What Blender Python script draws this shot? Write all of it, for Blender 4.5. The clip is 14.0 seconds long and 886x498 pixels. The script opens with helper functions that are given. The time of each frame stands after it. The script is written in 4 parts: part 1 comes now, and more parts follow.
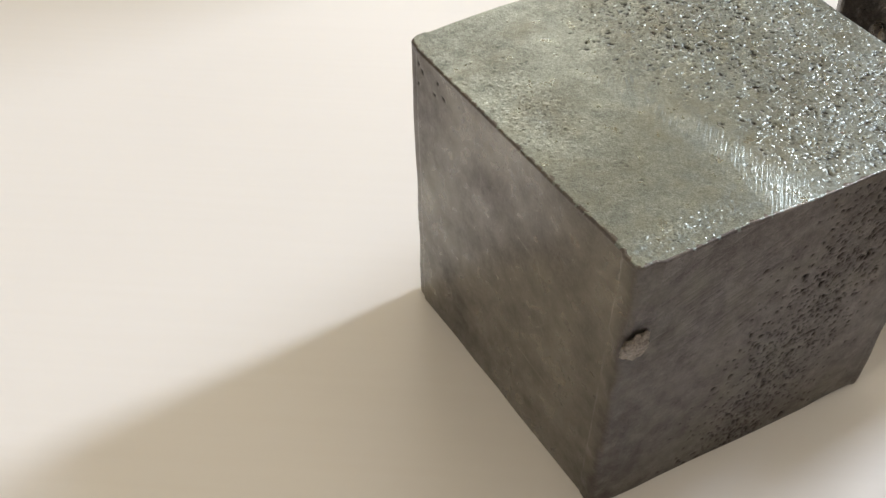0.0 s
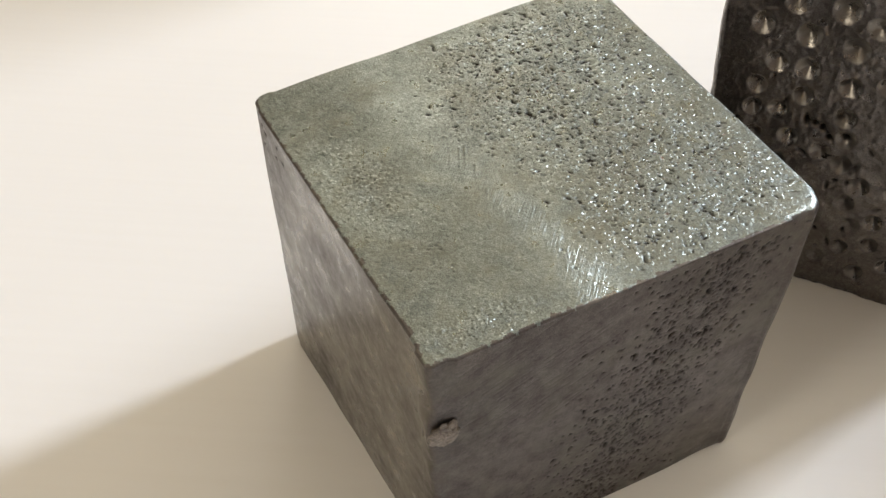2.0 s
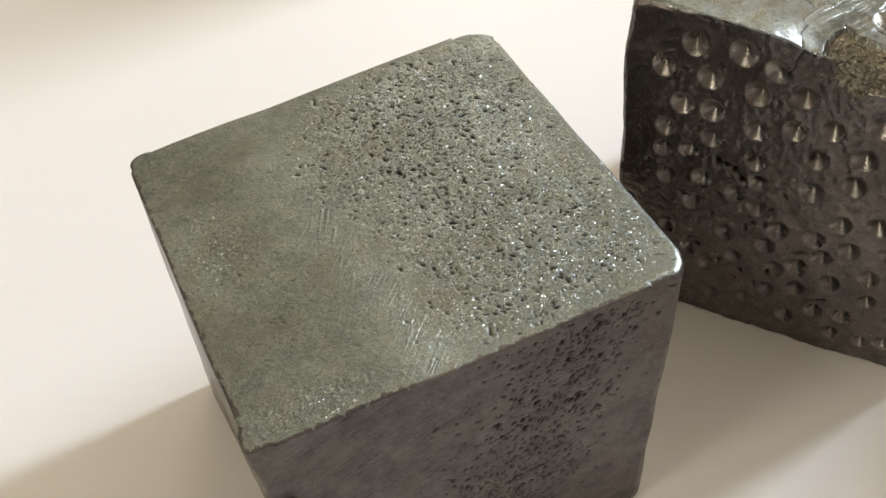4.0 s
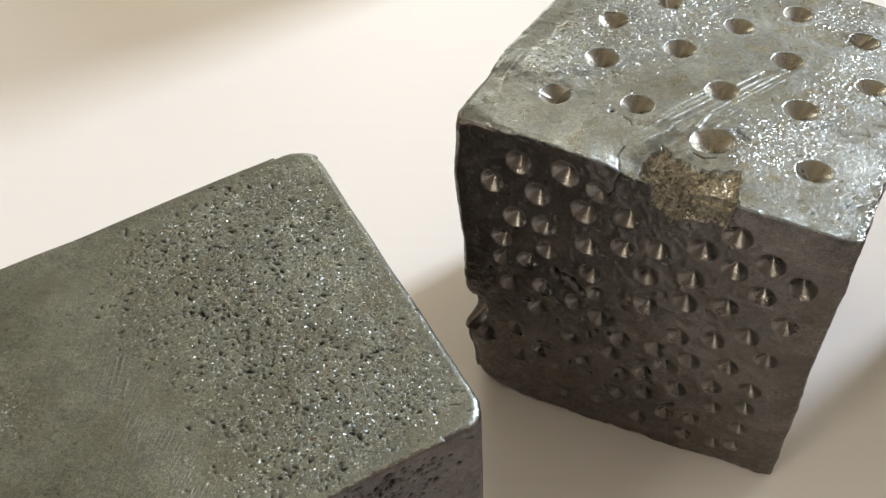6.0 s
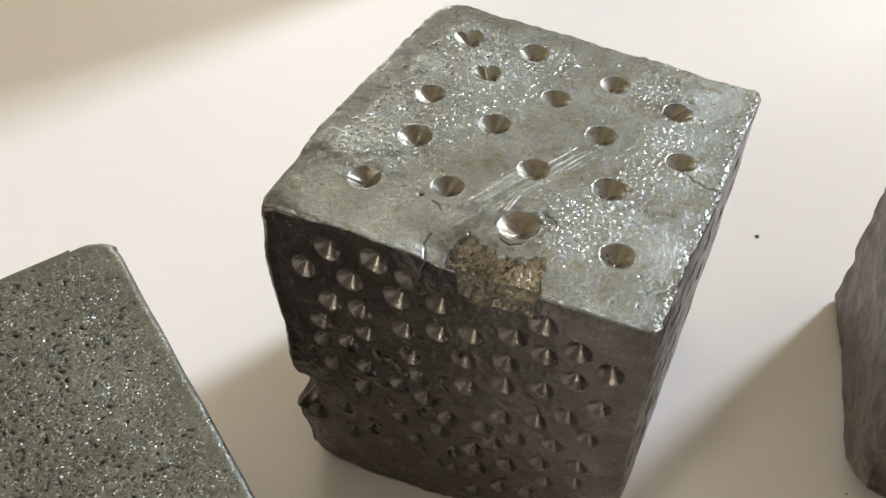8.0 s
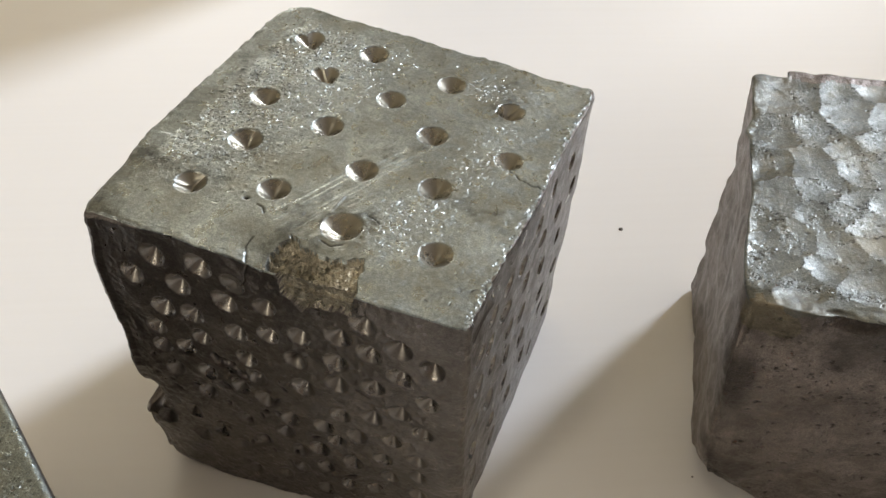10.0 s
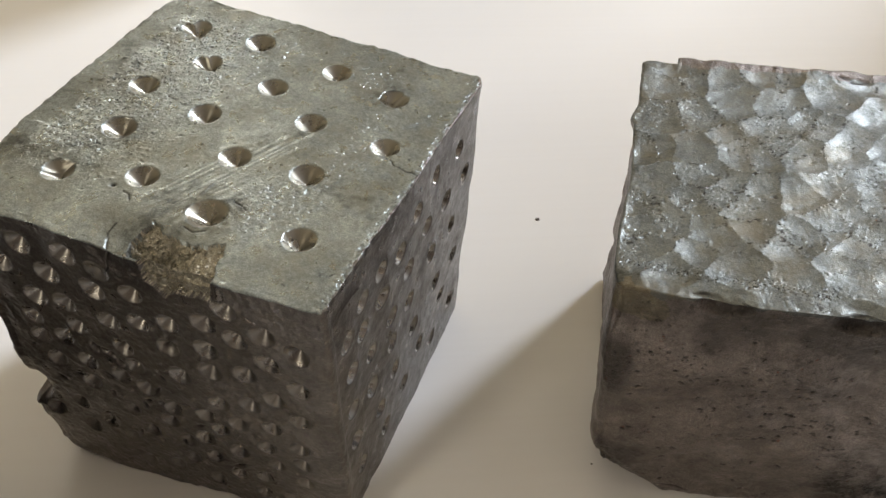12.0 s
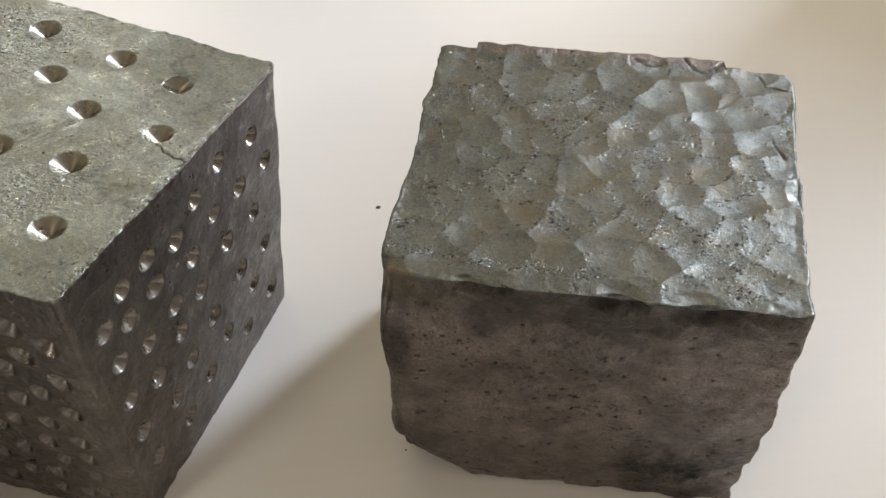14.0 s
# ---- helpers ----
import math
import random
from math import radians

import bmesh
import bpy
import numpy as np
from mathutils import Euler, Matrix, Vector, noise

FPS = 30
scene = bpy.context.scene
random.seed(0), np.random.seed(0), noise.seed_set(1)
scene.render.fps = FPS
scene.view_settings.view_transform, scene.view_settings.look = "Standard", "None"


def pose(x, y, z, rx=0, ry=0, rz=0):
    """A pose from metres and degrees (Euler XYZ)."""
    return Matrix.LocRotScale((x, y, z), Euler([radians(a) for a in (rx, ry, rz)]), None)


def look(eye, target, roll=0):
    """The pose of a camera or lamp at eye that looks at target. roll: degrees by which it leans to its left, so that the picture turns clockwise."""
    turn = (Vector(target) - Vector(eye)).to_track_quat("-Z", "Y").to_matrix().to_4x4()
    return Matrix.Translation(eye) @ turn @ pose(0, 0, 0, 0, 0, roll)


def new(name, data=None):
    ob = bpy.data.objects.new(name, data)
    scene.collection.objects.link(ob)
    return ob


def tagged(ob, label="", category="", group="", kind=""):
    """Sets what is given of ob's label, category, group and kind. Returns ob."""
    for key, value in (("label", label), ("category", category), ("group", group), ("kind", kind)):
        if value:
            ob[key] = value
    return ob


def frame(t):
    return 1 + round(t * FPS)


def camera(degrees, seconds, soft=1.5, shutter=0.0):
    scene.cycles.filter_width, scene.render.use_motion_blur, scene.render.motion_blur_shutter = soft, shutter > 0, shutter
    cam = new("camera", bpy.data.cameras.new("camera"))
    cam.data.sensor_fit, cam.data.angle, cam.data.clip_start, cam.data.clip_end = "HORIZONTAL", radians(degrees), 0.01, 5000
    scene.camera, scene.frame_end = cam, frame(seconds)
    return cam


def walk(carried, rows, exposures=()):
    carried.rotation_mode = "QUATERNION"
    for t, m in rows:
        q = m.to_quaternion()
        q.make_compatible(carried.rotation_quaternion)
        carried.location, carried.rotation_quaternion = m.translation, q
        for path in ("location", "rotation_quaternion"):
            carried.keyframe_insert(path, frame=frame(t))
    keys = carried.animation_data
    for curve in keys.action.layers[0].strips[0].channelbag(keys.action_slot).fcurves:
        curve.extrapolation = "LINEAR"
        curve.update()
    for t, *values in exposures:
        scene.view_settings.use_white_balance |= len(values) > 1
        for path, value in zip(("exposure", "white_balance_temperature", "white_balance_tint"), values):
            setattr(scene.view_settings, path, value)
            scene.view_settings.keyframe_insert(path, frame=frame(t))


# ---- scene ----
cam = camera(51.91, 14.0)
PATH = [
    (0, (0.00624, -0.00349, 0.11692), (-0.00408, 0.13311, -0.02880), -0.21),
    (0.5, (0.01414, -0.00187, 0.11974), (-0.00174, 0.13526, -0.02498), -1.66),
    (1, (0.02010, 0.00035, 0.11951), (0.00865, 0.13365, -0.02915), -0.18),
    (1.5, (0.02216, 0.00257, 0.12318), (0.01031, 0.13507, -0.02616), -0.29),
    (2, (0.02702, 0.00816, 0.12350), (0.01552, 0.14080, -0.02575), -0.11),
    (2.5, (0.03143, 0.00928, 0.12292), (0.01905, 0.14138, -0.02673), -0.08),
    (2.7, (0.03271, 0.01011, 0.12299), (0.02076, 0.14152, -0.02730), 0.08),
    (4.8, (0.05568, 0.02231, 0.12713), (0.03024, 0.15429, -0.02098), -6.53),
    (5, (0.05666, 0.02344, 0.12663), (0.03189, 0.15537, -0.02163), -6.58),
    (5.5, (0.06215, 0.02907, 0.12943), (0.04293, 0.16246, -0.01834), -5.00),
    (6, (0.06574, 0.03233, 0.13250), (0.05242, 0.16754, -0.01427), -2.96),
    (6.5, (0.06947, 0.03498, 0.13369), (0.05989, 0.17156, -0.01211), -2.03),
    (7, (0.07233, 0.03832, 0.13407), (0.06902, 0.17495, -0.01195), -0.48),
    (7.5, (0.07503, 0.03996, 0.13594), (0.07580, 0.17747, -0.00929), 0.24),
    (8, (0.07943, 0.04258, 0.13669), (0.08460, 0.17965, -0.00886), 1.01),
    (8.5, (0.08178, 0.04253, 0.13791), (0.08916, 0.17861, -0.00848), 1.40),
    (8.7, (0.08327, 0.04220, 0.13854), (0.09274, 0.17832, -0.00768), 1.78),
    (10.8, (0.09867, 0.03956, 0.13889), (0.11792, 0.17486, -0.00714), 4.00),
    (11, (0.09943, 0.03851, 0.13700), (0.11866, 0.17379, -0.00904), 4.02),
    (11.5, (0.10507, 0.03732, 0.13788), (0.12444, 0.17230, -0.00842), 3.92),
    (12, (0.11024, 0.03831, 0.13816), (0.13021, 0.17366, -0.00772), 3.76),
    (12.5, (0.11679, 0.03966, 0.13894), (0.14029, 0.17457, -0.00682), 4.61),
    (13, (0.12655, 0.03923, 0.14029), (0.15356, 0.17372, -0.00525), 5.20),
    (13.5, (0.13139, 0.03719, 0.13904), (0.15917, 0.17112, -0.00688), 5.24),
    (14, (0.13600, 0.03499, 0.13818), (0.16420, 0.16829, -0.00823), 5.40),
]
EXPOSURES = [(0, 0.0), (2.5, 0.10), (5, 0.07), (8.5, -0.06), (11, -0.13), (14, -0.12)]
walk(cam, [(t, look(eye, target, roll)) for t, eye, target, roll in PATH], EXPOSURES)

# ---- light ----
AZ = 38.0                                  # the way to the window, degrees from +x
ROOM = pose(0.09, 0.12, 0, 0, 0, AZ)       # room axes: x towards the window
world = bpy.data.worlds.new("sky")
world.use_nodes = True
scene.world = world
sky = world.node_tree.nodes.new("ShaderNodeTexSky")
sky.sky_type, sky.sun_disc = "NISHITA", False
sky.sun_elevation, sky.sun_rotation = radians(35), radians(90 - AZ)
world.node_tree.links.new(sky.outputs[0], world.node_tree.nodes["Background"].inputs[0])
world.node_tree.nodes["Background"].inputs[1].default_value = 0.1
WX, WW, WZ0, WZ1 = 1.9, 0.25, 0.60, 1.65   # window: distance, width, sill and head above the table


def window_light(name, m, w, h, power, colour):
    data = bpy.data.lights.new(name, "AREA")
    data.shape, data.size, data.size_y, data.energy, data.color = "RECTANGLE", w, h, power, colour
    ob = new(name, data)
    ob.matrix_world = m
    return ob


window_light("window_light", ROOM @ pose(WX - 0.02, 0, (WZ0 + WZ1) / 2, 0, 90, 0), WZ1 - WZ0, WW, 66.5, (0.818, 0.88, 1.0))
NX, NW, NZ0, NZ1 = 1.33, 1.02, 0.45, 1.3    # wide window, added for warm fill light: middle, width, sill and head
window_light("north_fill_light", ROOM @ pose(NX, 1.98, (NZ0 + NZ1) / 2, -90, 0, 0), NW, NZ1 - NZ0, 14.5, (1.0, 0.92, 0.78))
SY, SW, SZ0, SZ1 = 0.0, 0.32, 0.75, 1.45    # small unseen window, streaks the front cones, lifts shadows: middle, width, sill and head
window_light("west_window_light", ROOM @ pose(-1.58, SY, (SZ0 + SZ1) / 2, 0, -90, 0), SZ1 - SZ0, SW, 7.0, (1.0, 0.90, 0.72))


# ---- materials ----
def shader(name):
    mat = bpy.data.materials.new(name)
    mat.use_nodes = True
    return mat, mat.node_tree.nodes, mat.node_tree.links, mat.node_tree.nodes["Principled BSDF"]


def noise_node(nodes, links, vec, scale, detail=4.0, rough=0.55):
    n = nodes.new("ShaderNodeTexNoise")
    n.inputs["Scale"].default_value, n.inputs["Detail"].default_value, n.inputs["Roughness"].default_value = scale, detail, rough
    links.new(vec, n.inputs["Vector"])
    return n.outputs["Fac"]


def ramp(nodes, links, fac, stops):
    r = nodes.new("ShaderNodeValToRGB")
    while len(r.color_ramp.elements) < len(stops):
        r.color_ramp.elements.new(0.5)
    for e, (p, c) in zip(r.color_ramp.elements, stops):
        e.position, e.color = p, (*c, 1) if len(c) == 3 else c
    links.new(fac, r.inputs[0])
    return r.outputs[0]


def mix(nodes, links, fac, a, b, kind="MIX"):
    m = nodes.new("ShaderNodeMix")
    m.data_type, m.blend_type = "RGBA", kind
    for sock, v in ((m.inputs[0], fac), (m.inputs[6], a), (m.inputs[7], b)):
        if isinstance(v, (int, float)):
            sock.default_value = v
        elif isinstance(v, tuple):
            sock.default_value = (*v, 1)
        else:
            links.new(v, sock)
    return m.outputs[2]


def math_node(nodes, links, op, a, b):
    m = nodes.new("ShaderNodeMath")
    m.operation = op
    for sock, v in ((m.inputs[0], a), (m.inputs[1], b)):
        if isinstance(v, (int, float)):
            sock.default_value = v
        else:
            links.new(v, sock)
    return m.outputs[0]


def grey_metal(name, light, dark, rough, grain, pits=0.0, rust=0.0, scratch=0.0, metal=0.9, sparkle=1.0, shine=0.0, brushed=0.0, inner=(0.42, 0.40, 0.36), stain=None, coarse=0.5, polish=0.15, spot=1.0, flake=0.0, keep=0.4, hollow=1.5, gritty=0.6):
    """Worn grey metal: cloudy stains, fine grain, small dirty pits and rust specks where the surface is pitted."""
    mat, nodes, links, bsdf = shader(name)
    vec = nodes.new("ShaderNodeTexCoord").outputs["Object"]
    zone = nodes.new("ShaderNodeAttribute")
    zone.attribute_name = "pitting"
    zone = zone.outputs["Fac"]
    big = noise_node(nodes, links, vec, 65, 6, 0.64)
    mid = noise_node(nodes, links, vec, 420, 4, 0.6)
    fine = noise_node(nodes, links, vec, 1900, 3, 0.6)
    col = ramp(nodes, links, big, [(0.32, dark), (0.66, light)])
    col = mix(nodes, links, 0.3, col, ramp(nodes, links, mid, [(0.35, tuple(0.6 * c for c in dark)), (0.65, tuple(min(1, 1.2 * c) for c in light))]))
    col = mix(nodes, links, 0.25, col, ramp(nodes, links, fine, [(0.3, tuple(0.5 * c for c in dark)), (0.7, tuple(min(1, 1.35 * c) for c in light))]))
    tiny = noise_node(nodes, links, vec, 5400, 2, 0.6)
    col = mix(nodes, links, 0.8 * gritty, col, ramp(nodes, links, tiny, [(0.36, (0.45, 0.45, 0.44)), (0.64, (1.35, 1.35, 1.33))]), "MULTIPLY")
    if stain:
        cloud = noise_node(nodes, links, vec, 110, 7, 0.7)
        col = mix(nodes, links, ramp(nodes, links, cloud, [(0.48, (0, 0, 0)), (0.66, (0.75, 0.75, 0.75))]), col, stain)
    height = math_node(nodes, links, "ADD", math_node(nodes, links, "MULTIPLY", fine, 0.5), math_node(nodes, links, "MULTIPLY", tiny, 0.45 * gritty))
    height = math_node(nodes, links, "ADD", height, math_node(nodes, links, "MULTIPLY", mid, coarse))
    if pits:
        warp = nodes.new("ShaderNodeVectorMath")
        warp.operation = "MULTIPLY_ADD"
        wob = nodes.new("ShaderNodeTexNoise")
        wob.inputs["Scale"].default_value = 1500
        links.new(vec, wob.inputs["Vector"])
        links.new(wob.outputs["Color"], warp.inputs[0])
        warp.inputs[1].default_value = (0.0010, 0.0010, 0.0010)
        links.new(vec, warp.inputs[2])
        for size, low, rare in ((1450 * spot, 0.15, keep), (800 * spot, 0.13, keep + 0.1)):
            cell = nodes.new("ShaderNodeTexVoronoi")
            cell.inputs["Scale"].default_value = size
            links.new(warp.outputs[0], cell.inputs["Vector"])
            hole = ramp(nodes, links, cell.outputs["Distance"], [(low, (1, 1, 1)), (low + 0.24, (0, 0, 0))])
            parts = nodes.new("ShaderNodeSeparateColor")
            links.new(cell.outputs["Color"], parts.inputs[0])
            some = ramp(nodes, links, parts.outputs[0], [(rare, (0, 0, 0)), (rare + 0.12, (1, 1, 1))])
            hole = math_node(nodes, links, "MULTIPLY", math_node(nodes, links, "MULTIPLY", hole, some), zone)
            tint = mix(nodes, links, ramp(nodes, links, parts.outputs[1], [(1 - rust, (0, 0, 0)), (1.0 - 0.8 * rust, (1, 1, 1))]), (0.045, 0.042, 0.038), (0.21, 0.075, 0.045)) if rust else (0.045, 0.042, 0.038)
            deep = ramp(nodes, links, hole, [(0.3, (0, 0, 0)), (0.75, (1, 1, 1))])
            col = mix(nodes, links, math_node(nodes, links, "MULTIPLY", deep, pits), col, tint)
            height = math_node(nodes, links, "SUBTRACT", height, math_node(nodes, links, "MULTIPLY", hole, hollow))
        glint = noise_node(nodes, links, vec, 1350 * spot, 2, 0.7)
        height = math_node(nodes, links, "ADD", height, math_node(nodes, links, "MULTIPLY", math_node(nodes, links, "MULTIPLY", glint, zone), 1.2 * sparkle))
    punch = nodes.new("ShaderNodeAttribute")
    punch.attribute_name = "bare"
    punch = punch.outputs["Fac"]
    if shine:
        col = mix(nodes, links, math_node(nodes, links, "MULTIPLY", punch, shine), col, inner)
    dirt = nodes.new("ShaderNodeAttribute")
    dirt.attribute_name = "grime_shade"
    col = mix(nodes, links, dirt.outputs["Fac"], col, (0.018, 0.016, 0.014))
    links.new(col, bsdf.inputs["Base Color"])
    glossy = nodes.new("ShaderNodeMapRange")
    glossy.inputs["To Min"].default_value, glossy.inputs["To Max"].default_value = rough + 0.12, rough - 0.12
    glossy.inputs["From Min"].default_value, glossy.inputs["From Max"].default_value = 0.3, 0.7
    links.new(mid, glossy.inputs["Value"])
    links.new(math_node(nodes, links, "SUBTRACT", glossy.outputs[0], math_node(nodes, links, "MULTIPLY", punch, polish if shine else 0.0)), bsdf.inputs["Roughness"])
    bsdf.inputs["Metallic"].default_value = metal
    if scratch:
        for angle, stretch, size in ((28, 16, 230), (-52, 22, 170)):
            turn = nodes.new("ShaderNodeMapping")
            turn.inputs["Rotation"].default_value = (radians(20), radians(15), radians(angle))
            turn.inputs["Scale"].default_value = (1, stretch, 1)
            links.new(vec, turn.inputs["Vector"])
            line = noise_node(nodes, links, turn.outputs[0], size, 3, 0.6)
            height = math_node(nodes, links, "ADD", height, math_node(nodes, links, "MULTIPLY", line, scratch))
    if brushed:
        turn = nodes.new("ShaderNodeMapping")
        turn.vector_type = "TEXTURE"
        turn.inputs["Rotation"].default_value = (0, 0, radians(78))
        turn.inputs["Scale"].default_value = (28, 1, 1)
        links.new(vec, turn.inputs["Vector"])
        line = noise_node(nodes, links, turn.outputs[0], 4200, 2, 0.6)
        height = math_node(nodes, links, "ADD", height, math_node(nodes, links, "MULTIPLY", math_node(nodes, links, "MULTIPLY", line, punch), brushed))
    if shine:
        smooth = math_node(nodes, links, "SUBTRACT", 1.0, math_node(nodes, links, "MULTIPLY", punch, 0.7))
        height = math_node(nodes, links, "MULTIPLY", height, smooth)
    bump = nodes.new("ShaderNodeBump")
    bump.inputs["Strength"].default_value, bump.inputs["Distance"].default_value = 1.0, grain
    links.new(height, bump.inputs["Height"])
    if flake:
        crystal = nodes.new("ShaderNodeTexVoronoi")
        crystal.inputs["Scale"].default_value = 4800
        links.new(vec, crystal.inputs["Vector"])
        tilt = nodes.new("ShaderNodeVectorMath")
        tilt.operation = "SUBTRACT"
        links.new(crystal.outputs["Color"], tilt.inputs[0])
        tilt.inputs[1].default_value = (0.5, 0.5, 0.5)
        some = nodes.new("ShaderNodeTexWhiteNoise")
        links.new(crystal.outputs["Position"], some.inputs["Vector"])
        amount = math_node(nodes, links, "MULTIPLY", math_node(nodes, links, "GREATER_THAN", some.outputs["Value"], 0.70), zone)
        scaled = nodes.new("ShaderNodeVectorMath")
        scaled.operation = "SCALE"
        links.new(tilt.outputs[0], scaled.inputs[0])
        links.new(math_node(nodes, links, "MULTIPLY", amount, flake), scaled.inputs["Scale"])
        added = nodes.new("ShaderNodeVectorMath")
        links.new(nodes.new("ShaderNodeNewGeometry").outputs["Normal"], added.inputs[0])
        links.new(scaled.outputs[0], added.inputs[1])
        unit = nodes.new("ShaderNodeVectorMath")
        unit.operation = "NORMALIZE"
        links.new(added.outputs[0], unit.inputs[0])
        links.new(unit.outputs[0], bump.inputs["Normal"])
    links.new(bump.outputs[0], bsdf.inputs["Normal"])
    return mat


def plain_paint(name, colour, rough, stain=0.04, scale=6.0, relief=0.0):
    mat, nodes, links, bsdf = shader(name)
    vec = nodes.new("ShaderNodeTexCoord").outputs["Object"]
    n = noise_node(nodes, links, vec, scale, 6, 0.6)
    links.new(ramp(nodes, links, n, [(0.3, tuple(c * (1 - stain) for c in colour)), (0.7, tuple(min(1, c * (1 + stain)) for c in colour))]), bsdf.inputs["Base Color"])
    bsdf.inputs["Roughness"].default_value = rough
    if relief:
        bump = nodes.new("ShaderNodeBump")
        bump.inputs["Distance"].default_value = relief
        links.new(noise_node(nodes, links, vec, scale * 40, 3), bump.inputs["Height"])
        links.new(bump.outputs[0], bsdf.inputs["Normal"])
    return mat


def white_laminate():
    """White board with a faint printed wood grain of long thin lines."""
    mat, nodes, links, bsdf = shader("white_laminate")
    vec = nodes.new("ShaderNodeTexCoord").outputs["Object"]
    turn = nodes.new("ShaderNodeMapping")
    turn.inputs["Rotation"].default_value = (0, 0, radians(3))
    turn.inputs["Scale"].default_value = (1, 42, 1)
    links.new(vec, turn.inputs["Vector"])
    line = noise_node(nodes, links, turn.outputs[0], 16, 4, 0.6)
    soft = noise_node(nodes, links, vec, 7, 3)
    col = ramp(nodes, links, line, [(0.35, (0.795, 0.782, 0.762)), (0.62, (0.805, 0.794, 0.777))])
    col = mix(nodes, links, 0.25, col, ramp(nodes, links, soft, [(0.3, (0.78, 0.768, 0.75)), (0.7, (0.81, 0.80, 0.785))]))
    links.new(col, bsdf.inputs["Base Color"])
    bsdf.inputs["Roughness"].default_value = 0.42
    bump = nodes.new("ShaderNodeBump")
    bump.inputs["Strength"].default_value, bump.inputs["Distance"].default_value = 0.3, 0.00004
    links.new(line, bump.inputs["Height"])
    links.new(bump.outputs[0], bsdf.inputs["Normal"])
    return mat


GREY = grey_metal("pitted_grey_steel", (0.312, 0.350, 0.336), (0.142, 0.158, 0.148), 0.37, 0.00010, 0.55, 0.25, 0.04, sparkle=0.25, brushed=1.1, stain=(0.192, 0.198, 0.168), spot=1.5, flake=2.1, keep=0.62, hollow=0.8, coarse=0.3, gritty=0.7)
# sides of the pitted block: darker and browner than its top
DULL = grey_metal("dull_side_steel", (0.160, 0.142, 0.136), (0.080, 0.071, 0.068), 0.42, 0.00009, 0.85, 0.06, 0.0, metal=0.85, shine=0.6, inner=(0.34, 0.325, 0.285), stain=(0.155, 0.146, 0.124), coarse=0.3, spot=1.3, keep=0.6, gritty=0.5)
# inner: the brown that the dimples reflect from the room, put into their colour
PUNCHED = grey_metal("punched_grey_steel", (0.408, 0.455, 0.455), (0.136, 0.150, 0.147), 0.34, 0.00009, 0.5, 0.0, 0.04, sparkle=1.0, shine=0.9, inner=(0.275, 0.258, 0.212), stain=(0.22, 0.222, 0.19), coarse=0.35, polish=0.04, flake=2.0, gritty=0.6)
# sides of the punched block: darker and browner than its top
DARK_SIDE = grey_metal("dark_side_steel", (0.225, 0.205, 0.192), (0.098, 0.089, 0.084), 0.36, 0.00011, 0.7, 0.03, 0.0, metal=0.9, shine=0.85, inner=(0.31, 0.293, 0.262), stain=(0.13, 0.115, 0.10), coarse=0.5, polish=0.10, keep=0.6, gritty=0.6)
HAMMERED = grey_metal("hammered_grey_steel", (0.204, 0.221, 0.217), (0.101, 0.105, 0.099), 0.43, 0.00011, 0.95, 0.05, 0.03, sparkle=0.3, stain=(0.15, 0.135, 0.10), spot=1.5, hollow=0.6, coarse=0.5, keep=0.55, flake=1.6, gritty=0.5)
SCALE = grey_metal("brown_mill_scale", (0.28, 0.245, 0.228), (0.118, 0.104, 0.096), 0.46, 0.00014, 0.85, 0.08, 0.0, metal=0.8, stain=(0.10, 0.086, 0.077), coarse=0.6, keep=0.55, flake=1.3, gritty=0.7)
FRACTURE = grey_metal("bright_fracture", (0.53, 0.50, 0.41), (0.26, 0.24, 0.19), 0.36, 0.00022, 0.35, 0.0, 0.0, sparkle=1.4, coarse=1.0, flake=1.5, keep=0.6, gritty=0.6)
CRUST = grey_metal("grey_crust", (0.36, 0.32, 0.285), (0.17, 0.148, 0.13), 0.5, 0.0002, 0.6, 0.0, 0.0, metal=0.75, coarse=1.0)
OCHRE = grey_metal("ochre_rusty_edge", (0.27, 0.24, 0.18), (0.10, 0.088, 0.068), 0.5, 0.0002, 0.8, 0.1, 0.0, metal=0.6, stain=(0.16, 0.135, 0.09))
BOARD = white_laminate()
GRIT = plain_paint("dark_grit", (0.11, 0.10, 0.09), 0.7, 0.3, 900)
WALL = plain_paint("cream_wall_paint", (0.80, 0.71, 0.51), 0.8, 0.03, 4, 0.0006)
# unseen walls behind the camera, coloured dark so that the metal reflects dark
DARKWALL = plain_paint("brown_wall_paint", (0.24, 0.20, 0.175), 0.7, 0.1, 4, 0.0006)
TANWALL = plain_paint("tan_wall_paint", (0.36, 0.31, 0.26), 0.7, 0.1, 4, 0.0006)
CEIL = plain_paint("ceiling_paint", (0.68, 0.60, 0.45), 0.85, 0.02, 4)
FLOOR = plain_paint("brown_floor", (0.24, 0.16, 0.10), 0.5, 0.25, 9)
FRAME = plain_paint("white_frame_paint", (0.78, 0.77, 0.74), 0.35, 0.02, 12)


# ---- meshes ----
def link_mesh(name, bm, mat, parent=None, smooth=False):
    me = bpy.data.meshes.new(name)
    bm.to_mesh(me)
    bm.free()
    me.materials.append(mat)
    if smooth:
        me.polygons.foreach_set("use_smooth", [True] * len(me.polygons))
    ob = new(name, me)
    ob.parent = parent
    return ob


def part(name, bm, material, parent, label="", smooth=False):
    ob = link_mesh(name, bm, material, parent, smooth)
    return tagged(ob, label) if label else ob


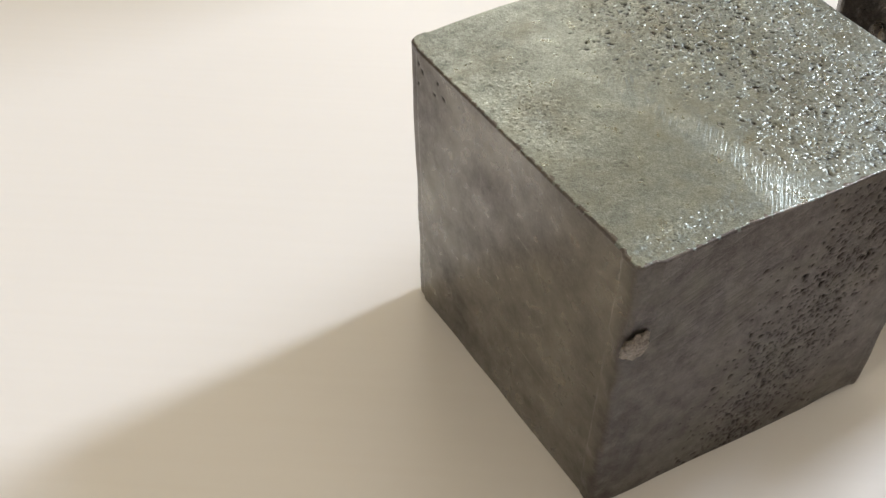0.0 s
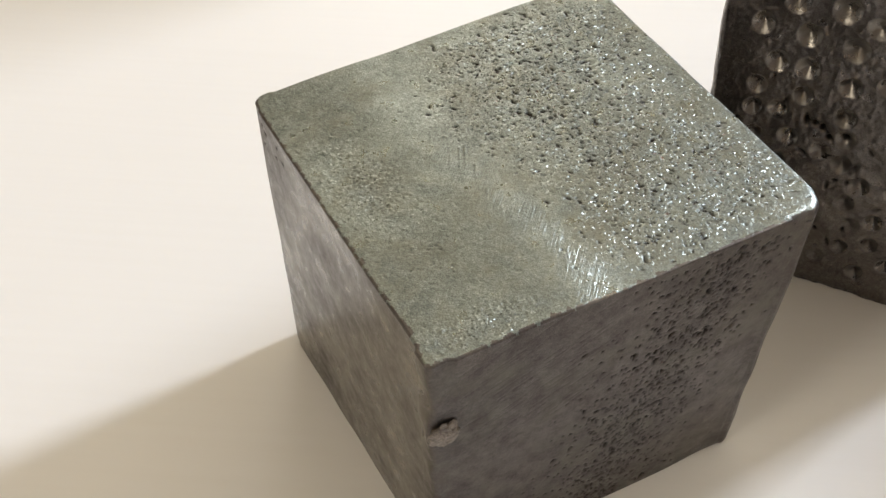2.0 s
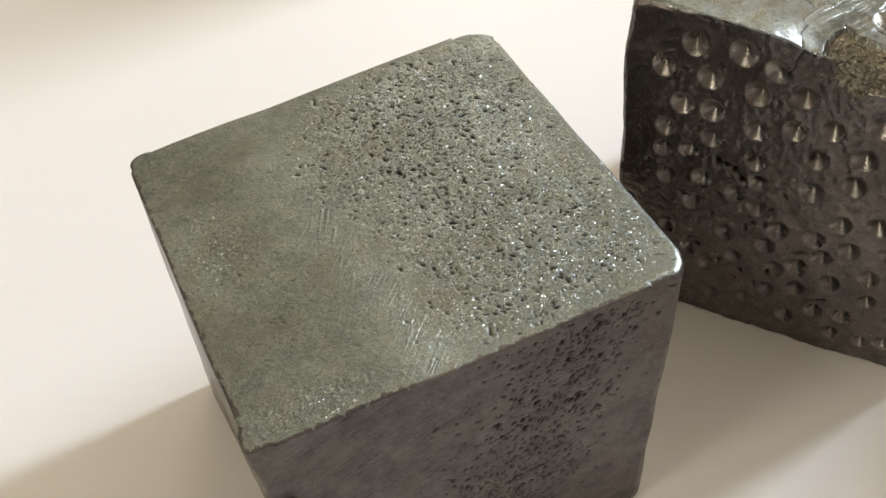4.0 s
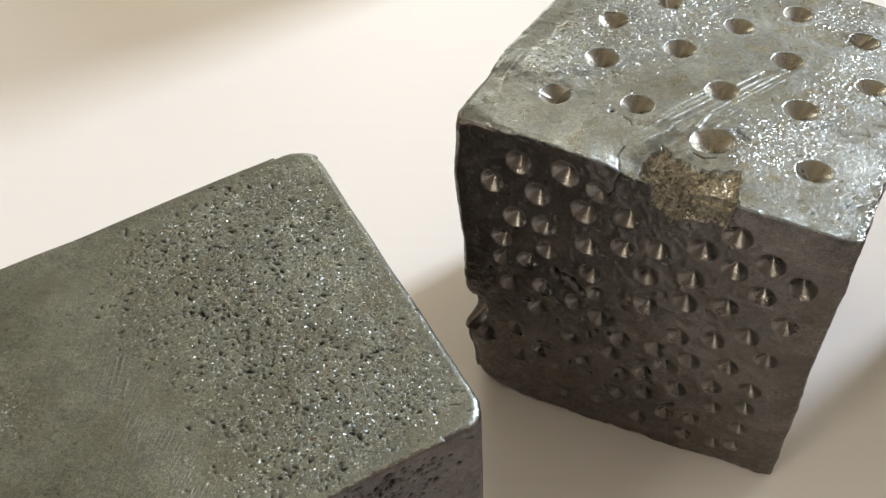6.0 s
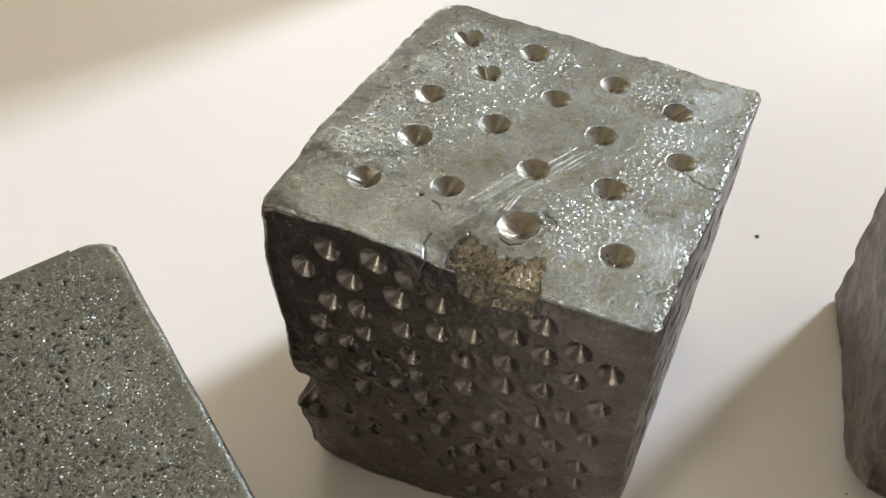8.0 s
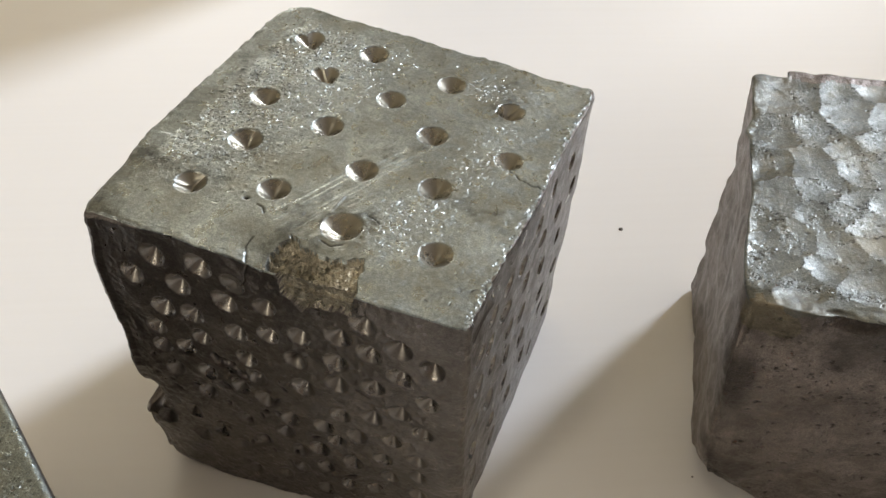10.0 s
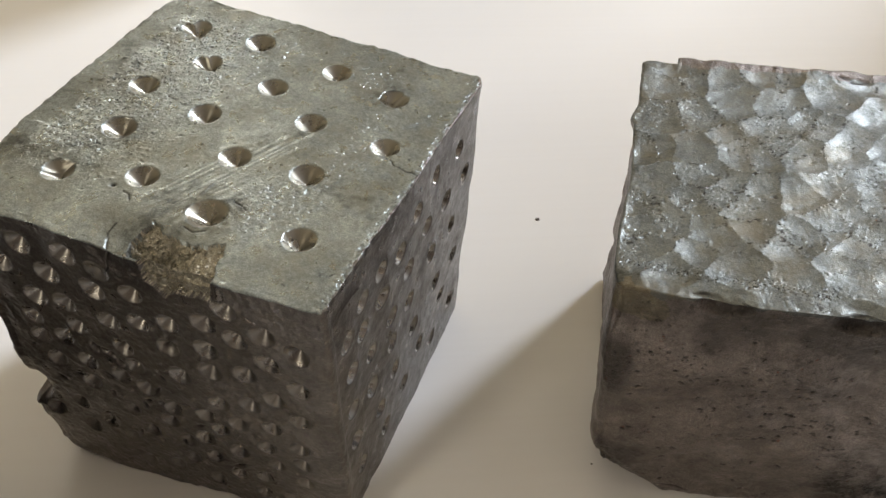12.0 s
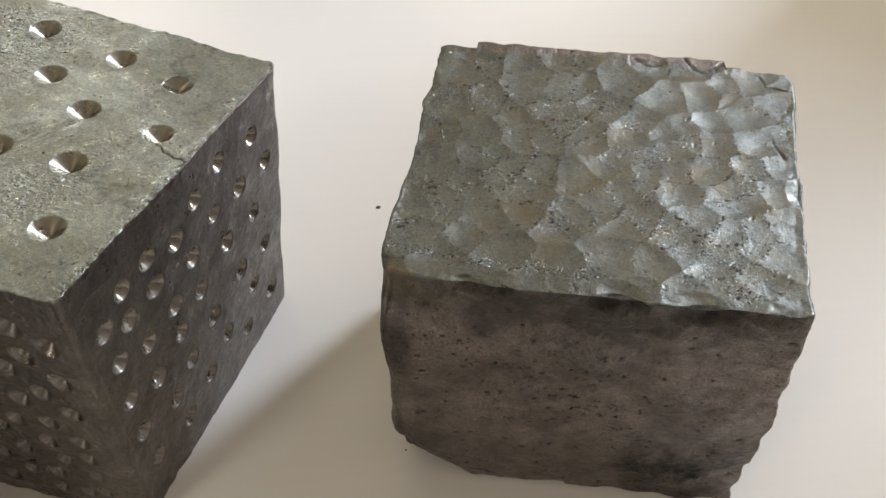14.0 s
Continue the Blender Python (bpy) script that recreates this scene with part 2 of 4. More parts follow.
def boxes(*specs, bevel=0.0):
    """One bmesh of boxes, each (x0, x1, y0, y1, z0, z1)."""
    bm = bmesh.new()
    for x0, x1, y0, y1, z0, z1 in specs:
        m = Matrix.Translation(((x0 + x1) / 2, (y0 + y1) / 2, (z0 + z1) / 2)) @ Matrix.Diagonal((x1 - x0, y1 - y0, z1 - z0, 1))
        bmesh.ops.create_cube(bm, size=1, matrix=m)
    if bevel:
        bmesh.ops.bevel(bm, geom=bm.edges[:], offset=bevel, segments=2, affect="EDGES")
    return bm


# ---- room ----
def structure(name, bm, mat, label, m=ROOM):
    ob = link_mesh(name, bm, mat)
    ob.matrix_world = m
    return tagged(ob, label, name.split("_")[0], kind="structure")


X0, X1, Y0, Y1, Z0, Z1 = -1.6, WX, -1.15, 2.0, -0.75, 2.15
structure("floor", boxes((X0 - .2, X1 + .2, Y0 - .2, Y1 + .2, Z0 - .1, Z0)), FLOOR, "brown wooden floor under the table")
structure("ceiling", boxes((X0 - .2, X1 + .2, Y0 - .2, Y1 + .2, Z1, Z1 + .1)), CEIL, "plain beige painted ceiling of the room")
structure("wall_east", boxes((X1, X1 + .2, Y0 - .2, -WW / 2, Z0, Z1), (X1, X1 + .2, WW / 2, Y1, Z0, Z1),
                             (X1, X1 + .2, -WW / 2, WW / 2, Z0, WZ0), (X1, X1 + .2, -WW / 2, WW / 2, WZ1, Z1)), WALL, "cream painted wall with a tall window opening")
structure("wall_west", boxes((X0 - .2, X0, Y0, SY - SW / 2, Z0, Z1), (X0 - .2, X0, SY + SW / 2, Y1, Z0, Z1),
                             (X0 - .2, X0, SY - SW / 2, SY + SW / 2, Z0, SZ0), (X0 - .2, X0, SY - SW / 2, SY + SW / 2, SZ1, Z1)), TANWALL, "unseen tan wall, made dark for reflections, with a small window opening")
structure("wall_south", boxes((X0 - .2, X1 + .2, Y0 - .2, Y0, Z0, Z1)), DARKWALL, "unseen brown wall, made dark so the metal reflects dark")
structure("wall_north", boxes((X0 - .2, NX - NW / 2, Y1, Y1 + .2, Z0, Z1), (NX + NW / 2, X1 + .2, Y1, Y1 + .2, Z0, Z1),
                              (NX - NW / 2, NX + NW / 2, Y1, Y1 + .2, Z0, NZ0), (NX - NW / 2, NX + NW / 2, Y1, Y1 + .2, NZ1, Z1)), WALL, "unseen cream wall with a wide opening added for fill light")


def window(name, m, w, z0, z1):
    """A frame in an opening; x runs along the wall, y outwards."""
    t, h = 0.05, w / 2
    ob = tagged(new(name), "unseen white painted window frame in the wall", "window", kind="structure")
    ob.matrix_world = ROOM @ m
    part("window_frame", boxes((-h, -h + t, 0, t, z0, z1), (h - t, h, 0, t, z0, z1), (-h + t, h - t, 0, t, z0, z0 + t), (-h + t, h - t, 0, t, z1 - t, z1)), FRAME, ob)


window("window_1", pose(WX + 0.08, 0, 0, 0, 0, -90), WW, WZ0, WZ1)
window("fill_window_2", pose(NX, Y1 + 0.08, 0), NW, NZ0, NZ1)
window("window_3", pose(X0 - 0.08, SY, 0, 0, 0, 90), SW, SZ0, SZ1)

# ---- table ----
table = tagged(new("table"), "white wood-grain laminate table under the metal cubes", "table")
part("tabletop", boxes((-0.75, 0.85, -0.38, 0.52, -0.028, 0), bevel=0.002), BOARD, table)
for lx in (-0.68, 0.78):
    for ly in (-0.31, 0.45):
        part("leg", boxes((lx - .025, lx + .025, ly - .025, ly + .025, -0.75, -0.028)), FRAME, table)


# ---- blocks ----
def lattice_noise(p, scale, seed):
    """Smooth value noise in -1..1 at the points p (n, 3); scale: cells to a unit."""
    q = p * scale
    i = np.floor(q).astype(np.int64)
    w = q - i
    w = w * w * (3 - 2 * w)

    def value(o):
        k = (i[:, 0] + o[0]) * 73856093 ^ (i[:, 1] + o[1]) * 19349663 ^ (i[:, 2] + o[2]) * 83492791 ^ seed * 2654435761
        k = (k ^ (k >> 13)) * 1274126177 & 0x7FFFFFFF
        return ((k ^ (k >> 16)) & 0xFFFF) / 32767.5 - 1

    out = 0
    for a in (0, 1):
        for b in (0, 1):
            for c in (0, 1):
                out = out + value((a, b, c)) * (w[:, 0] if a else 1 - w[:, 0]) * (w[:, 1] if b else 1 - w[:, 1]) * (w[:, 2] if c else 1 - w[:, 2])
    return out


class Face:
    """The relief of one face, in millimetres, on a square grid; u and v run from -1 to 1."""

    def __init__(self, n, size):
        self.n, self.size = n, size
        self.u, self.v = np.meshgrid(np.linspace(-1, 1, n + 1), np.linspace(-1, 1, n + 1), indexing="ij")
        self.h = np.zeros_like(self.u)
        self.pit = np.zeros_like(self.u)
        self.bare = np.zeros_like(self.u)
        self.grime_shade = np.zeros_like(self.u)

    def near(self, u, v, reach):
        k = self.n / 2
        r = int(reach / self.size * self.n) + 2
        i, j = int((u + 1) * k), int((v + 1) * k)
        s = np.s_[max(0, i - r):max(0, i + r + 1), max(0, j - r):max(0, j + r + 1)]
        return s, (self.u[s] - u) * self.size / 2, (self.v[s] - v) * self.size / 2

    def dimple(self, u, v, radius, depth, lean=(0, 0), rim=0.05, bare=1.0, blunt=0.002):
        """A punch mark: a turned cone with a fine tip, and the metal pushed up round it."""
        s, x, y = self.near(u, v, radius * 2.0)
        if x.size == 0:
            return
        r = np.hypot(x, y) / radius
        k = np.clip(1 - r, 0, 1)
        tip = np.hypot(x - lean[0] * k, y - lean[1] * k) / radius
        cone = -depth * np.clip(1 - np.sqrt(tip * tip + blunt), 0, 1) ** 1.12 + 0.010 * np.sin(r * radius * 15) * k
        self.bare[s] = np.maximum(self.bare[s], bare * np.clip((1.0 - r) * 9, 0, 1))
        self.h[s] = np.where(r < 1, np.minimum(self.h[s] * 0.25 + cone, self.h[s]), self.h[s] + rim * np.exp(-((r - 1.0) / 0.3) ** 2))

    def nick(self, u, v, length, width, angle, depth, dirt=0.0):
        """A short open pit, longer than wide."""
        s, x, y = self.near(u, v, length * 2)
        if x.size:
            c, k = np.cos(angle), np.sin(angle)
            g = np.exp(-((x * c + y * k) / length) ** 2 - ((y * c - x * k) / width) ** 2)
            self.h[s] -= depth * g
            self.grime_shade[s] = np.maximum(self.grime_shade[s], np.minimum(1, dirt * np.clip(g * 2 - 0.3, 0, 1)))

    def burr(self, line, width, height):
        """A thin raised line of torn metal."""
        for (u0, v0), (u1, v1) in zip(line, line[1:]):
            steps = int(np.hypot(u1 - u0, v1 - v0) * self.size / 2 / (width * 0.5)) + 2
            for k in np.linspace(0, 1, steps):
                s, x, y = self.near(u0 + (u1 - u0) * k, v0 + (v1 - v0) * k, width * 2)
                if x.size:
                    self.h[s] = np.maximum(self.h[s], height * np.exp(-(x * x + y * y) / width ** 2))

    def moon(self, u, v, across, along, depth):
        """A smooth dent knocked into the edge, cut off by it."""
        s, x, y = self.near(u, v, max(across, along) * 1.1)
        if x.size:
            k = 1 - np.sqrt((x / across) ** 2 + (y / along) ** 2)
            self.h[s] = np.where(k > 0, np.minimum(self.h[s], 0.15 * self.h[s] - depth * k), self.h[s])
            self.pit[s] *= np.where(k > 0, 0.2, 1)
            self.grime_shade[s] *= np.where(k > 0, 0.3, 1)

    def pock(self, u, v, radius, depth, dirt=0.0):
        s, x, y = self.near(u, v, radius * 2.2)
        if x.size:
            g = np.exp(-(x * x + y * y) / (radius * radius))
            self.h[s] -= depth * g
            self.pit[s] = np.maximum(self.pit[s], np.minimum(1, g))
            self.grime_shade[s] = np.maximum(self.grime_shade[s], dirt * g)

    def grain(self, u, v, radius, height):
        """A small raised grain of bare metal."""
        s, x, y = self.near(u, v, radius * 2)
        if x.size:
            self.h[s] += height * np.clip(1.2 * np.exp(-(x * x + y * y) / (radius * radius)) - 0.05, 0, 1)

    def scuff(self, line, width, amount):
        """A rubbed, bare line."""
        for (u0, v0), (u1, v1) in zip(line, line[1:]):
            steps = int(np.hypot(u1 - u0, v1 - v0) * self.size / 2 / (width * 0.4)) + 2
            for k in np.linspace(0, 1, steps):
                s, x, y = self.near(u0 + (u1 - u0) * k, v0 + (v1 - v0) * k, width * 2)
                if x.size:
                    self.bare[s] = np.maximum(self.bare[s], amount * np.exp(-(x * x + y * y) / width ** 2))

    def groove(self, line, width, depth, dirt=0.0):
        for (u0, v0), (u1, v1) in zip(line, line[1:]):
            steps = int(np.hypot(u1 - u0, v1 - v0) * self.size / 2 / (width * 0.4)) + 2
            for k in np.linspace(0, 1, steps):
                s, x, y = self.near(u0 + (u1 - u0) * k, v0 + (v1 - v0) * k, width * 1.6)
                if x.size:
                    cut = np.clip(1.3 - np.hypot(x, y) / width, 0, 1)
                    self.h[s] = np.minimum(self.h[s], self.h[s] * 0.2 - depth * cut)
                    self.grime_shade[s] = np.maximum(self.grime_shade[s], dirt * cut)

    def scallops(self, centres, curve, spread, seed):
        """Overlapping shallow hammer dents: the lowest of many bowls."""
        rng = np.random.default_rng(seed)
        blend, low, second = np.zeros_like(self.u), np.full_like(self.u, 9.0), np.full_like(self.u, 9.0)
        flat = np.stack([self.u.ravel(), self.v.ravel(), 0 * self.u.ravel()], 1)
        wx, wy = (0.55 * lattice_noise(flat, 5, seed + 40 + k).reshape(self.u.shape) + 0.22 * lattice_noise(flat, 15, seed + 50 + k).reshape(self.u.shape) for k in (0, 1))
        for u, v in centres:
            c, o = curve * rng.uniform(0.7, 1.4), rng.uniform(0, spread)
            tx, ty = rng.uniform(-0.02, 0.02, 2)
            x, y = (self.u - u) * self.size / 2 + wx, (self.v - v) * self.size / 2 + wy
            bowl = (x * x + y * y) / (2 * c) + o + tx * x + ty * y
            second = np.minimum(second, np.maximum(low, bowl))
            low = np.minimum(low, bowl)
            blend += np.exp(-np.minimum(bowl, 4) / 0.03)
        self.ridge = np.clip(1 - (second - low) / 0.12, 0, 1)
        self.h += np.minimum(-0.03 * np.log(blend + 1e-30), 0.9) - 0.33


def block(name, tops, feet, n, plan_round, top_round, foot_round, sculpt, faces, mats, pick=None):
    """A hammered metal block. tops, feet: the corners, in millimetres, front left, front right, back right, back left."""
    g = np.full((n + 1,) * 3, -1, dtype=np.int32)
    shell = np.zeros(g.shape, bool)
    for axis in range(3):
        for end in (0, n):
            shell[tuple(end if a == axis else slice(None) for a in range(3))] = True
    at = np.argwhere(shell)
    g[shell] = np.arange(len(at))
    q = at / n * 2 - 1
    x, y, z = q.T
    m = np.maximum(np.maximum(abs(x), abs(y)), 1e-9)
    u = np.stack([x / m, y / m], 1)
    r = np.where(z > 0, top_round(u[:, 0], u[:, 1]), foot_round(u[:, 0], u[:, 1]))
    cm, cz = np.minimum(m, 1 - r), np.clip(z, -(1 - r), 1 - r)
    dm, dz = m - cm, z - cz
    length = np.maximum(np.hypot(dm, dz), 1e-9)
    on = (dm > 0) & (dz != 0)
    m, z = np.where(on, cm + r * dm / length, m), np.where(on, cz + r * dz / length, z)
    rr = plan_round(u[:, 0] > 0, u[:, 1] > 0, z)
    c = np.clip(u, -(1 - rr)[:, None], (1 - rr)[:, None])
    d = u - c
    length = np.maximum(np.hypot(d[:, 0], d[:, 1]), 1e-9)
    on = (abs(d[:, 0]) > 0) & (abs(d[:, 1]) > 0)
    u = np.where(on[:, None], c + rr[:, None] * d / length[:, None], u)
    a, b = (u * m[:, None]).T
    weight = np.stack([(1 - a) * (1 - b), (1 + a) * (1 - b), (1 + a) * (1 + b), (1 - a) * (1 + b)], 1) / 4
    p = (weight @ np.array(tops, float)) * (1 + z[:, None]) / 2 + (weight @ np.array(feet, float)) * (1 - z[:, None]) / 2
    p = sculpt(p, np.stack([a, b, z], 1))
    sides = {"top": (g[:, :, n], 1), "foot": (g[:, :, 0], -1), "front": (g[:, 0, :], 1), "back": (g[:, n, :], -1), "right": (g[n], 1), "left": (g[0], -1)}
    quads = []
    for key, (grid, way) in sides.items():
        if key == "foot":
            continue
        f = np.stack([grid[:-1, :-1], grid[1:, :-1], grid[1:, 1:], grid[:-1, 1:]], -1).reshape(-1, 4)
        quads.append(f if way > 0 else f[:, ::-1])
    quads = np.concatenate(quads)
    across = np.cross(p[quads[:, 2]] - p[quads[:, 0]], p[quads[:, 3]] - p[quads[:, 1]])
    normal = np.stack([np.bincount(quads.ravel(), np.repeat(across[:, k], 4), len(p)) for k in range(3)], 1)
    normal /= np.maximum(np.linalg.norm(normal, axis=1), 1e-12)[:, None]
    lift, pitting, bare, grime_shade, count = np.zeros((5, len(p)))
    for key, face in faces.items():
        grid = sides[key][0]
        lift[grid] += face.h
        pitting[grid] += face.pit
        bare[grid] += face.bare
        grime_shade[grid] += face.grime_shade
        count[grid] += 1
    lift, pitting, bare, grime_shade = (some / np.maximum(count, 1) for some in (lift, pitting, bare, grime_shade))
    p = p + normal * lift[:, None]
    base = np.array([*np.mean(feet, axis=0)[:2], 0.0])
    p = (p - base) / 1000
    ring = np.concatenate([g[0, :-1, 0], g[:-1, n, 0], g[n, :0:-1, 0], g[:0:-1, 0, 0]])
    used = np.zeros(len(p), bool)
    used[quads] = True
    slot = np.cumsum(used) - 1
    middle = q[quads].mean(axis=1)
    quads, ring, p = slot[quads], slot[ring], p[used]
    pitting, bare, grime_shade = pitting[used], bare[used], grime_shade[used]
    p[:, 2] = np.maximum(p[:, 2], 0.0)
    me = bpy.data.meshes.new(name)
    me.vertices.add(len(p))
    me.vertices.foreach_set("co", p.astype(np.float32).ravel())
    me.loops.add(quads.size + len(ring))
    me.loops.foreach_set("vertex_index", np.concatenate([quads.ravel(), ring]).astype(np.int32))
    me.polygons.add(len(quads) + 1)
    me.polygons.foreach_set("loop_start", np.arange(0, quads.size + 4, 4, dtype=np.int32))
    me.polygons.foreach_set("use_smooth", np.ones(len(quads) + 1, bool))
    for mat in mats:
        me.materials.append(mat)
    if pick is not None:
        me.polygons.foreach_set("material_index", np.append(pick(middle), 1).astype(np.int32))
    me.update(calc_edges=True)
    me.attributes.new("pitting", "FLOAT", "POINT").data.foreach_set("value", pitting.astype(np.float32))
    me.attributes.new("grime_shade", "FLOAT", "POINT").data.foreach_set("value", grime_shade.astype(np.float32))
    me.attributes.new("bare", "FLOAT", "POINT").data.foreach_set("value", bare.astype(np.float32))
    ob = new(name, me)
    ob.location = base / 1000
    return ob


def near(p, at, reach):
    return np.exp(-((p - np.array(at)) ** 2).sum(1) / reach ** 2)


# The pitted block: smooth on one side of a shallow step, covered in fine pits on the other.
def pitted_block():
    n, rng = 330, np.random.default_rng(3)
    faces = {k: Face(n, 50.0) for k in ("top", "front", "left", "right", "back")}
    top, front, left = faces["top"], faces["front"], faces["left"]
    step = top.u + 0.34 + 0.10 * np.sin(2.2 * top.v)
    top.bare += np.exp(-((step + 0.04 - 0.1 * np.clip(-top.v, 0, 1)) / 0.12) ** 2) * np.clip(0.7 - 0.35 * top.v, 0, 1)
    top.h += 0.6 / (1 + np.exp(step * 12)) - 0.25 * np.exp(-((top.u + 0.75) / 0.3) ** 2) - 0.3 * np.clip(-0.42 - top.u, 0, 1)

    def eaten(u, v):
        """How thickly the top is pitted: most along its middle, little towards the near edge."""
        return np.clip((u + 0.30 + 0.10 * np.sin(4 * v)) * 1.9, 0, 1) * np.clip((1 - abs(v)) * 5, 0.12, 1) * np.clip((1.02 - u) * 5, 0.3, 1)

    top.pit += 0.8 * eaten(top.u, top.v)
    top.pit += 0.5 * np.exp(-((top.u + 0.80) / 0.14) ** 2 - ((top.v - 0.1) / 0.3) ** 2) + 0.45 * np.exp(-((top.u + 0.7) / 0.25) ** 2 - ((top.v + 0.92) / 0.09) ** 2)
    front.pit += 0.5 * np.clip(1.3 - abs(front.u - 0.22 - 0.26 * front.v) / 0.34, 0, 1) * np.clip((1 - abs(front.v)) * 6, 0, 1)
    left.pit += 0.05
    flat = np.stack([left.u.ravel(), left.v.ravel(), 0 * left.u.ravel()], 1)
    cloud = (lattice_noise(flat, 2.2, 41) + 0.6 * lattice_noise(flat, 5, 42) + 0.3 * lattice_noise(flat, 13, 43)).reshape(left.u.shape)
    # the left face is lighter than the front, in cloudy patches
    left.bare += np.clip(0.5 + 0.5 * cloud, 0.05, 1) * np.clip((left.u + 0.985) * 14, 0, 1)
    for _ in range(2900):
        u, v = rng.uniform(-0.5, 0.97), rng.uniform(-0.97, 0.97)
        if rng.random() < eaten(u, v) * (0.5 + 0.5 * np.exp(-((u - 0.2) / 0.35) ** 2)):
            size = rng.gamma(3.0, 0.055)
            top.nick(u, v, 0.11 + 0.75 * size, 0.10 + 0.22 * size, rng.normal(-0.95, 0.55), rng.uniform(0.04, 0.08) + 0.25 * size, min(1.2, rng.uniform(0.15, 0.45) + 2.2 * size))
    for _ in range(1700):
        u, v = rng.uniform(-0.45, 0.98), rng.uniform(-0.97, 0.97)
        if rng.random() < eaten(u, v) * (0.4 + 0.6 * np.clip(u + 0.2, 0, 1)):
            top.grain(u, v, rng.uniform(0.12, 0.2), rng.uniform(0.03, 0.08))
    for _ in range(150):
        top.grain(rng.normal(-0.80, 0.09), rng.normal(0.1, 0.22), rng.uniform(0.11, 0.2), rng.uniform(0.02, 0.08))
    for _ in range(90):
        top.nick(rng.normal(-0.72, 0.13), rng.normal(0.0, 0.45), rng.uniform(0.12, 0.3), 0.11, rng.normal(-0.95, 0.5), rng.uniform(0.03, 0.09), rng.uniform(0.1, 0.7))
    for _ in range(260):
        top.grain(rng.uniform(-0.97, -0.45), rng.normal(-0.91, 0.04), rng.uniform(0.11, 0.18), rng.uniform(0.015, 0.05))
    for _ in range(30):
        u, v, w = rng.normal(-0.42, 0.07), rng.uniform(-0.95, 0.1), rng.uniform(0.05, 0.2)
        top.burr([(u, v), (u + 0.5 * w, v + w)], 0.09, top.h[int((u + 1) * n / 2), int((v + 1) * n / 2)] + rng.uniform(0.008, 0.022))
    for _ in range(1500):
        v = rng.uniform(-0.97, 0.97)
        u = rng.normal(0.20 + 0.26 * v, 0.22)
        if -0.7 < u < 0.97:
            size = rng.gamma(2.4, 0.06)
            front.nick(u, v, 0.11 + 0.8 * size, 0.11 + 0.35 * size, rng.normal(0.7, 0.6), rng.uniform(0.05, 0.1) + 0.5 * size, rng.uniform(0.6, 1.2))
    for _ in range(60):
        u, v, w = rng.uniform(-0.97, -0.2), rng.uniform(0.2, 0.97), rng.uniform(0.05, 0.2)
        front.groove([(u, v), (u + w, v + 0.4 * w)], 0.12, 0.03, 0.15)
    for _ in range(60):
        left.pock(rng.uniform(-0.95, 0.95), rng.uniform(-0.9, 0.9), rng.uniform(0.15, 0.4), rng.uniform(0.02, 0.06))
    for u, v in ((0.87, 0.93), (0.83, 0.90), (0.88, 0.80), (0.66, 0.92), (0.60, 0.86), (0.7, 0.83)):
        left.nick(u, v, rng.uniform(0.3, 0.6), 0.25, rng.uniform(0, 3), 0.15, 0.95)
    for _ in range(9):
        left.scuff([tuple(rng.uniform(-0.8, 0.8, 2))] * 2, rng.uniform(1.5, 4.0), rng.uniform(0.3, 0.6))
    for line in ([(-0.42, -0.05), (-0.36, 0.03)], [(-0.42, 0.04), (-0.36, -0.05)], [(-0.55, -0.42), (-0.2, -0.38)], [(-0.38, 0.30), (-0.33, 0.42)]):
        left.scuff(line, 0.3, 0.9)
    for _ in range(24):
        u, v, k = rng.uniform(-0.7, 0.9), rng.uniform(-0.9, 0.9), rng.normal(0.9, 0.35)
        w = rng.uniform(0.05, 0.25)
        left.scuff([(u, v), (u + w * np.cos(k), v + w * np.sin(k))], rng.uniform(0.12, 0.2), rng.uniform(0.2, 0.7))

    def sculpt(p, q):
        dent = 0.5 + 0.15 * lattice_noise(q, 1.3, 5) + 0.12 * lattice_noise(q, 4, 6)
        p = p + dent[:, None] * np.sign(q) * (abs(q) > 0.9) * np.array([1, 1, 0.25])
        side = (q[:, 0] < -0.9) & (q[:, 1] < -0.9)
        p[:, 0] += np.where(side, 0.3 * lattice_noise(q, 9, 8), 0)
        return p

    ob = block("metal_block", [(21.7, 58.7, 49.1), (64.4, 84.8, 49.5), (38.4, 126.9, 50.5), (-5.9, 100.2, 46.6)],
               [(22.3, 58.9, 0), (64.5, 83.1, 0), (38.5, 123, 0), (-5.0, 96.2, 0)], n,
               lambda r, b, z: np.where(r & b, 0.16, np.where(r & ~b, 0.12, np.where(b, 0.06, 0.03))),
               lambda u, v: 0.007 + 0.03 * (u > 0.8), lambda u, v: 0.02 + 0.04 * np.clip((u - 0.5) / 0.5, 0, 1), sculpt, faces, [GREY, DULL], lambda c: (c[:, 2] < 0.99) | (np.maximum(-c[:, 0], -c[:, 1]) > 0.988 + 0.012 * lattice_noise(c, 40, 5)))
    tagged(ob, "dull grey steel cube with finely pitted top on white table", "metal cube", "three worn metal cubes")
    bm = bmesh.new()
    bmesh.ops.create_icosphere(bm, subdivisions=5, radius=1)
    for v in bm.verts:
        wide = 1 + 0.45 * noise.noise(v.co * 1.6) + 0.25 * noise.noise(v.co * 4)
        thick = 1 + 0.3 * noise.noise(v.co * 3) + 0.2 * noise.noise(v.co * 8)
        v.co = Vector((v.co.x * wide * 0.0019, v.co.y * thick * 0.0006, v.co.z * wide * 0.0019))
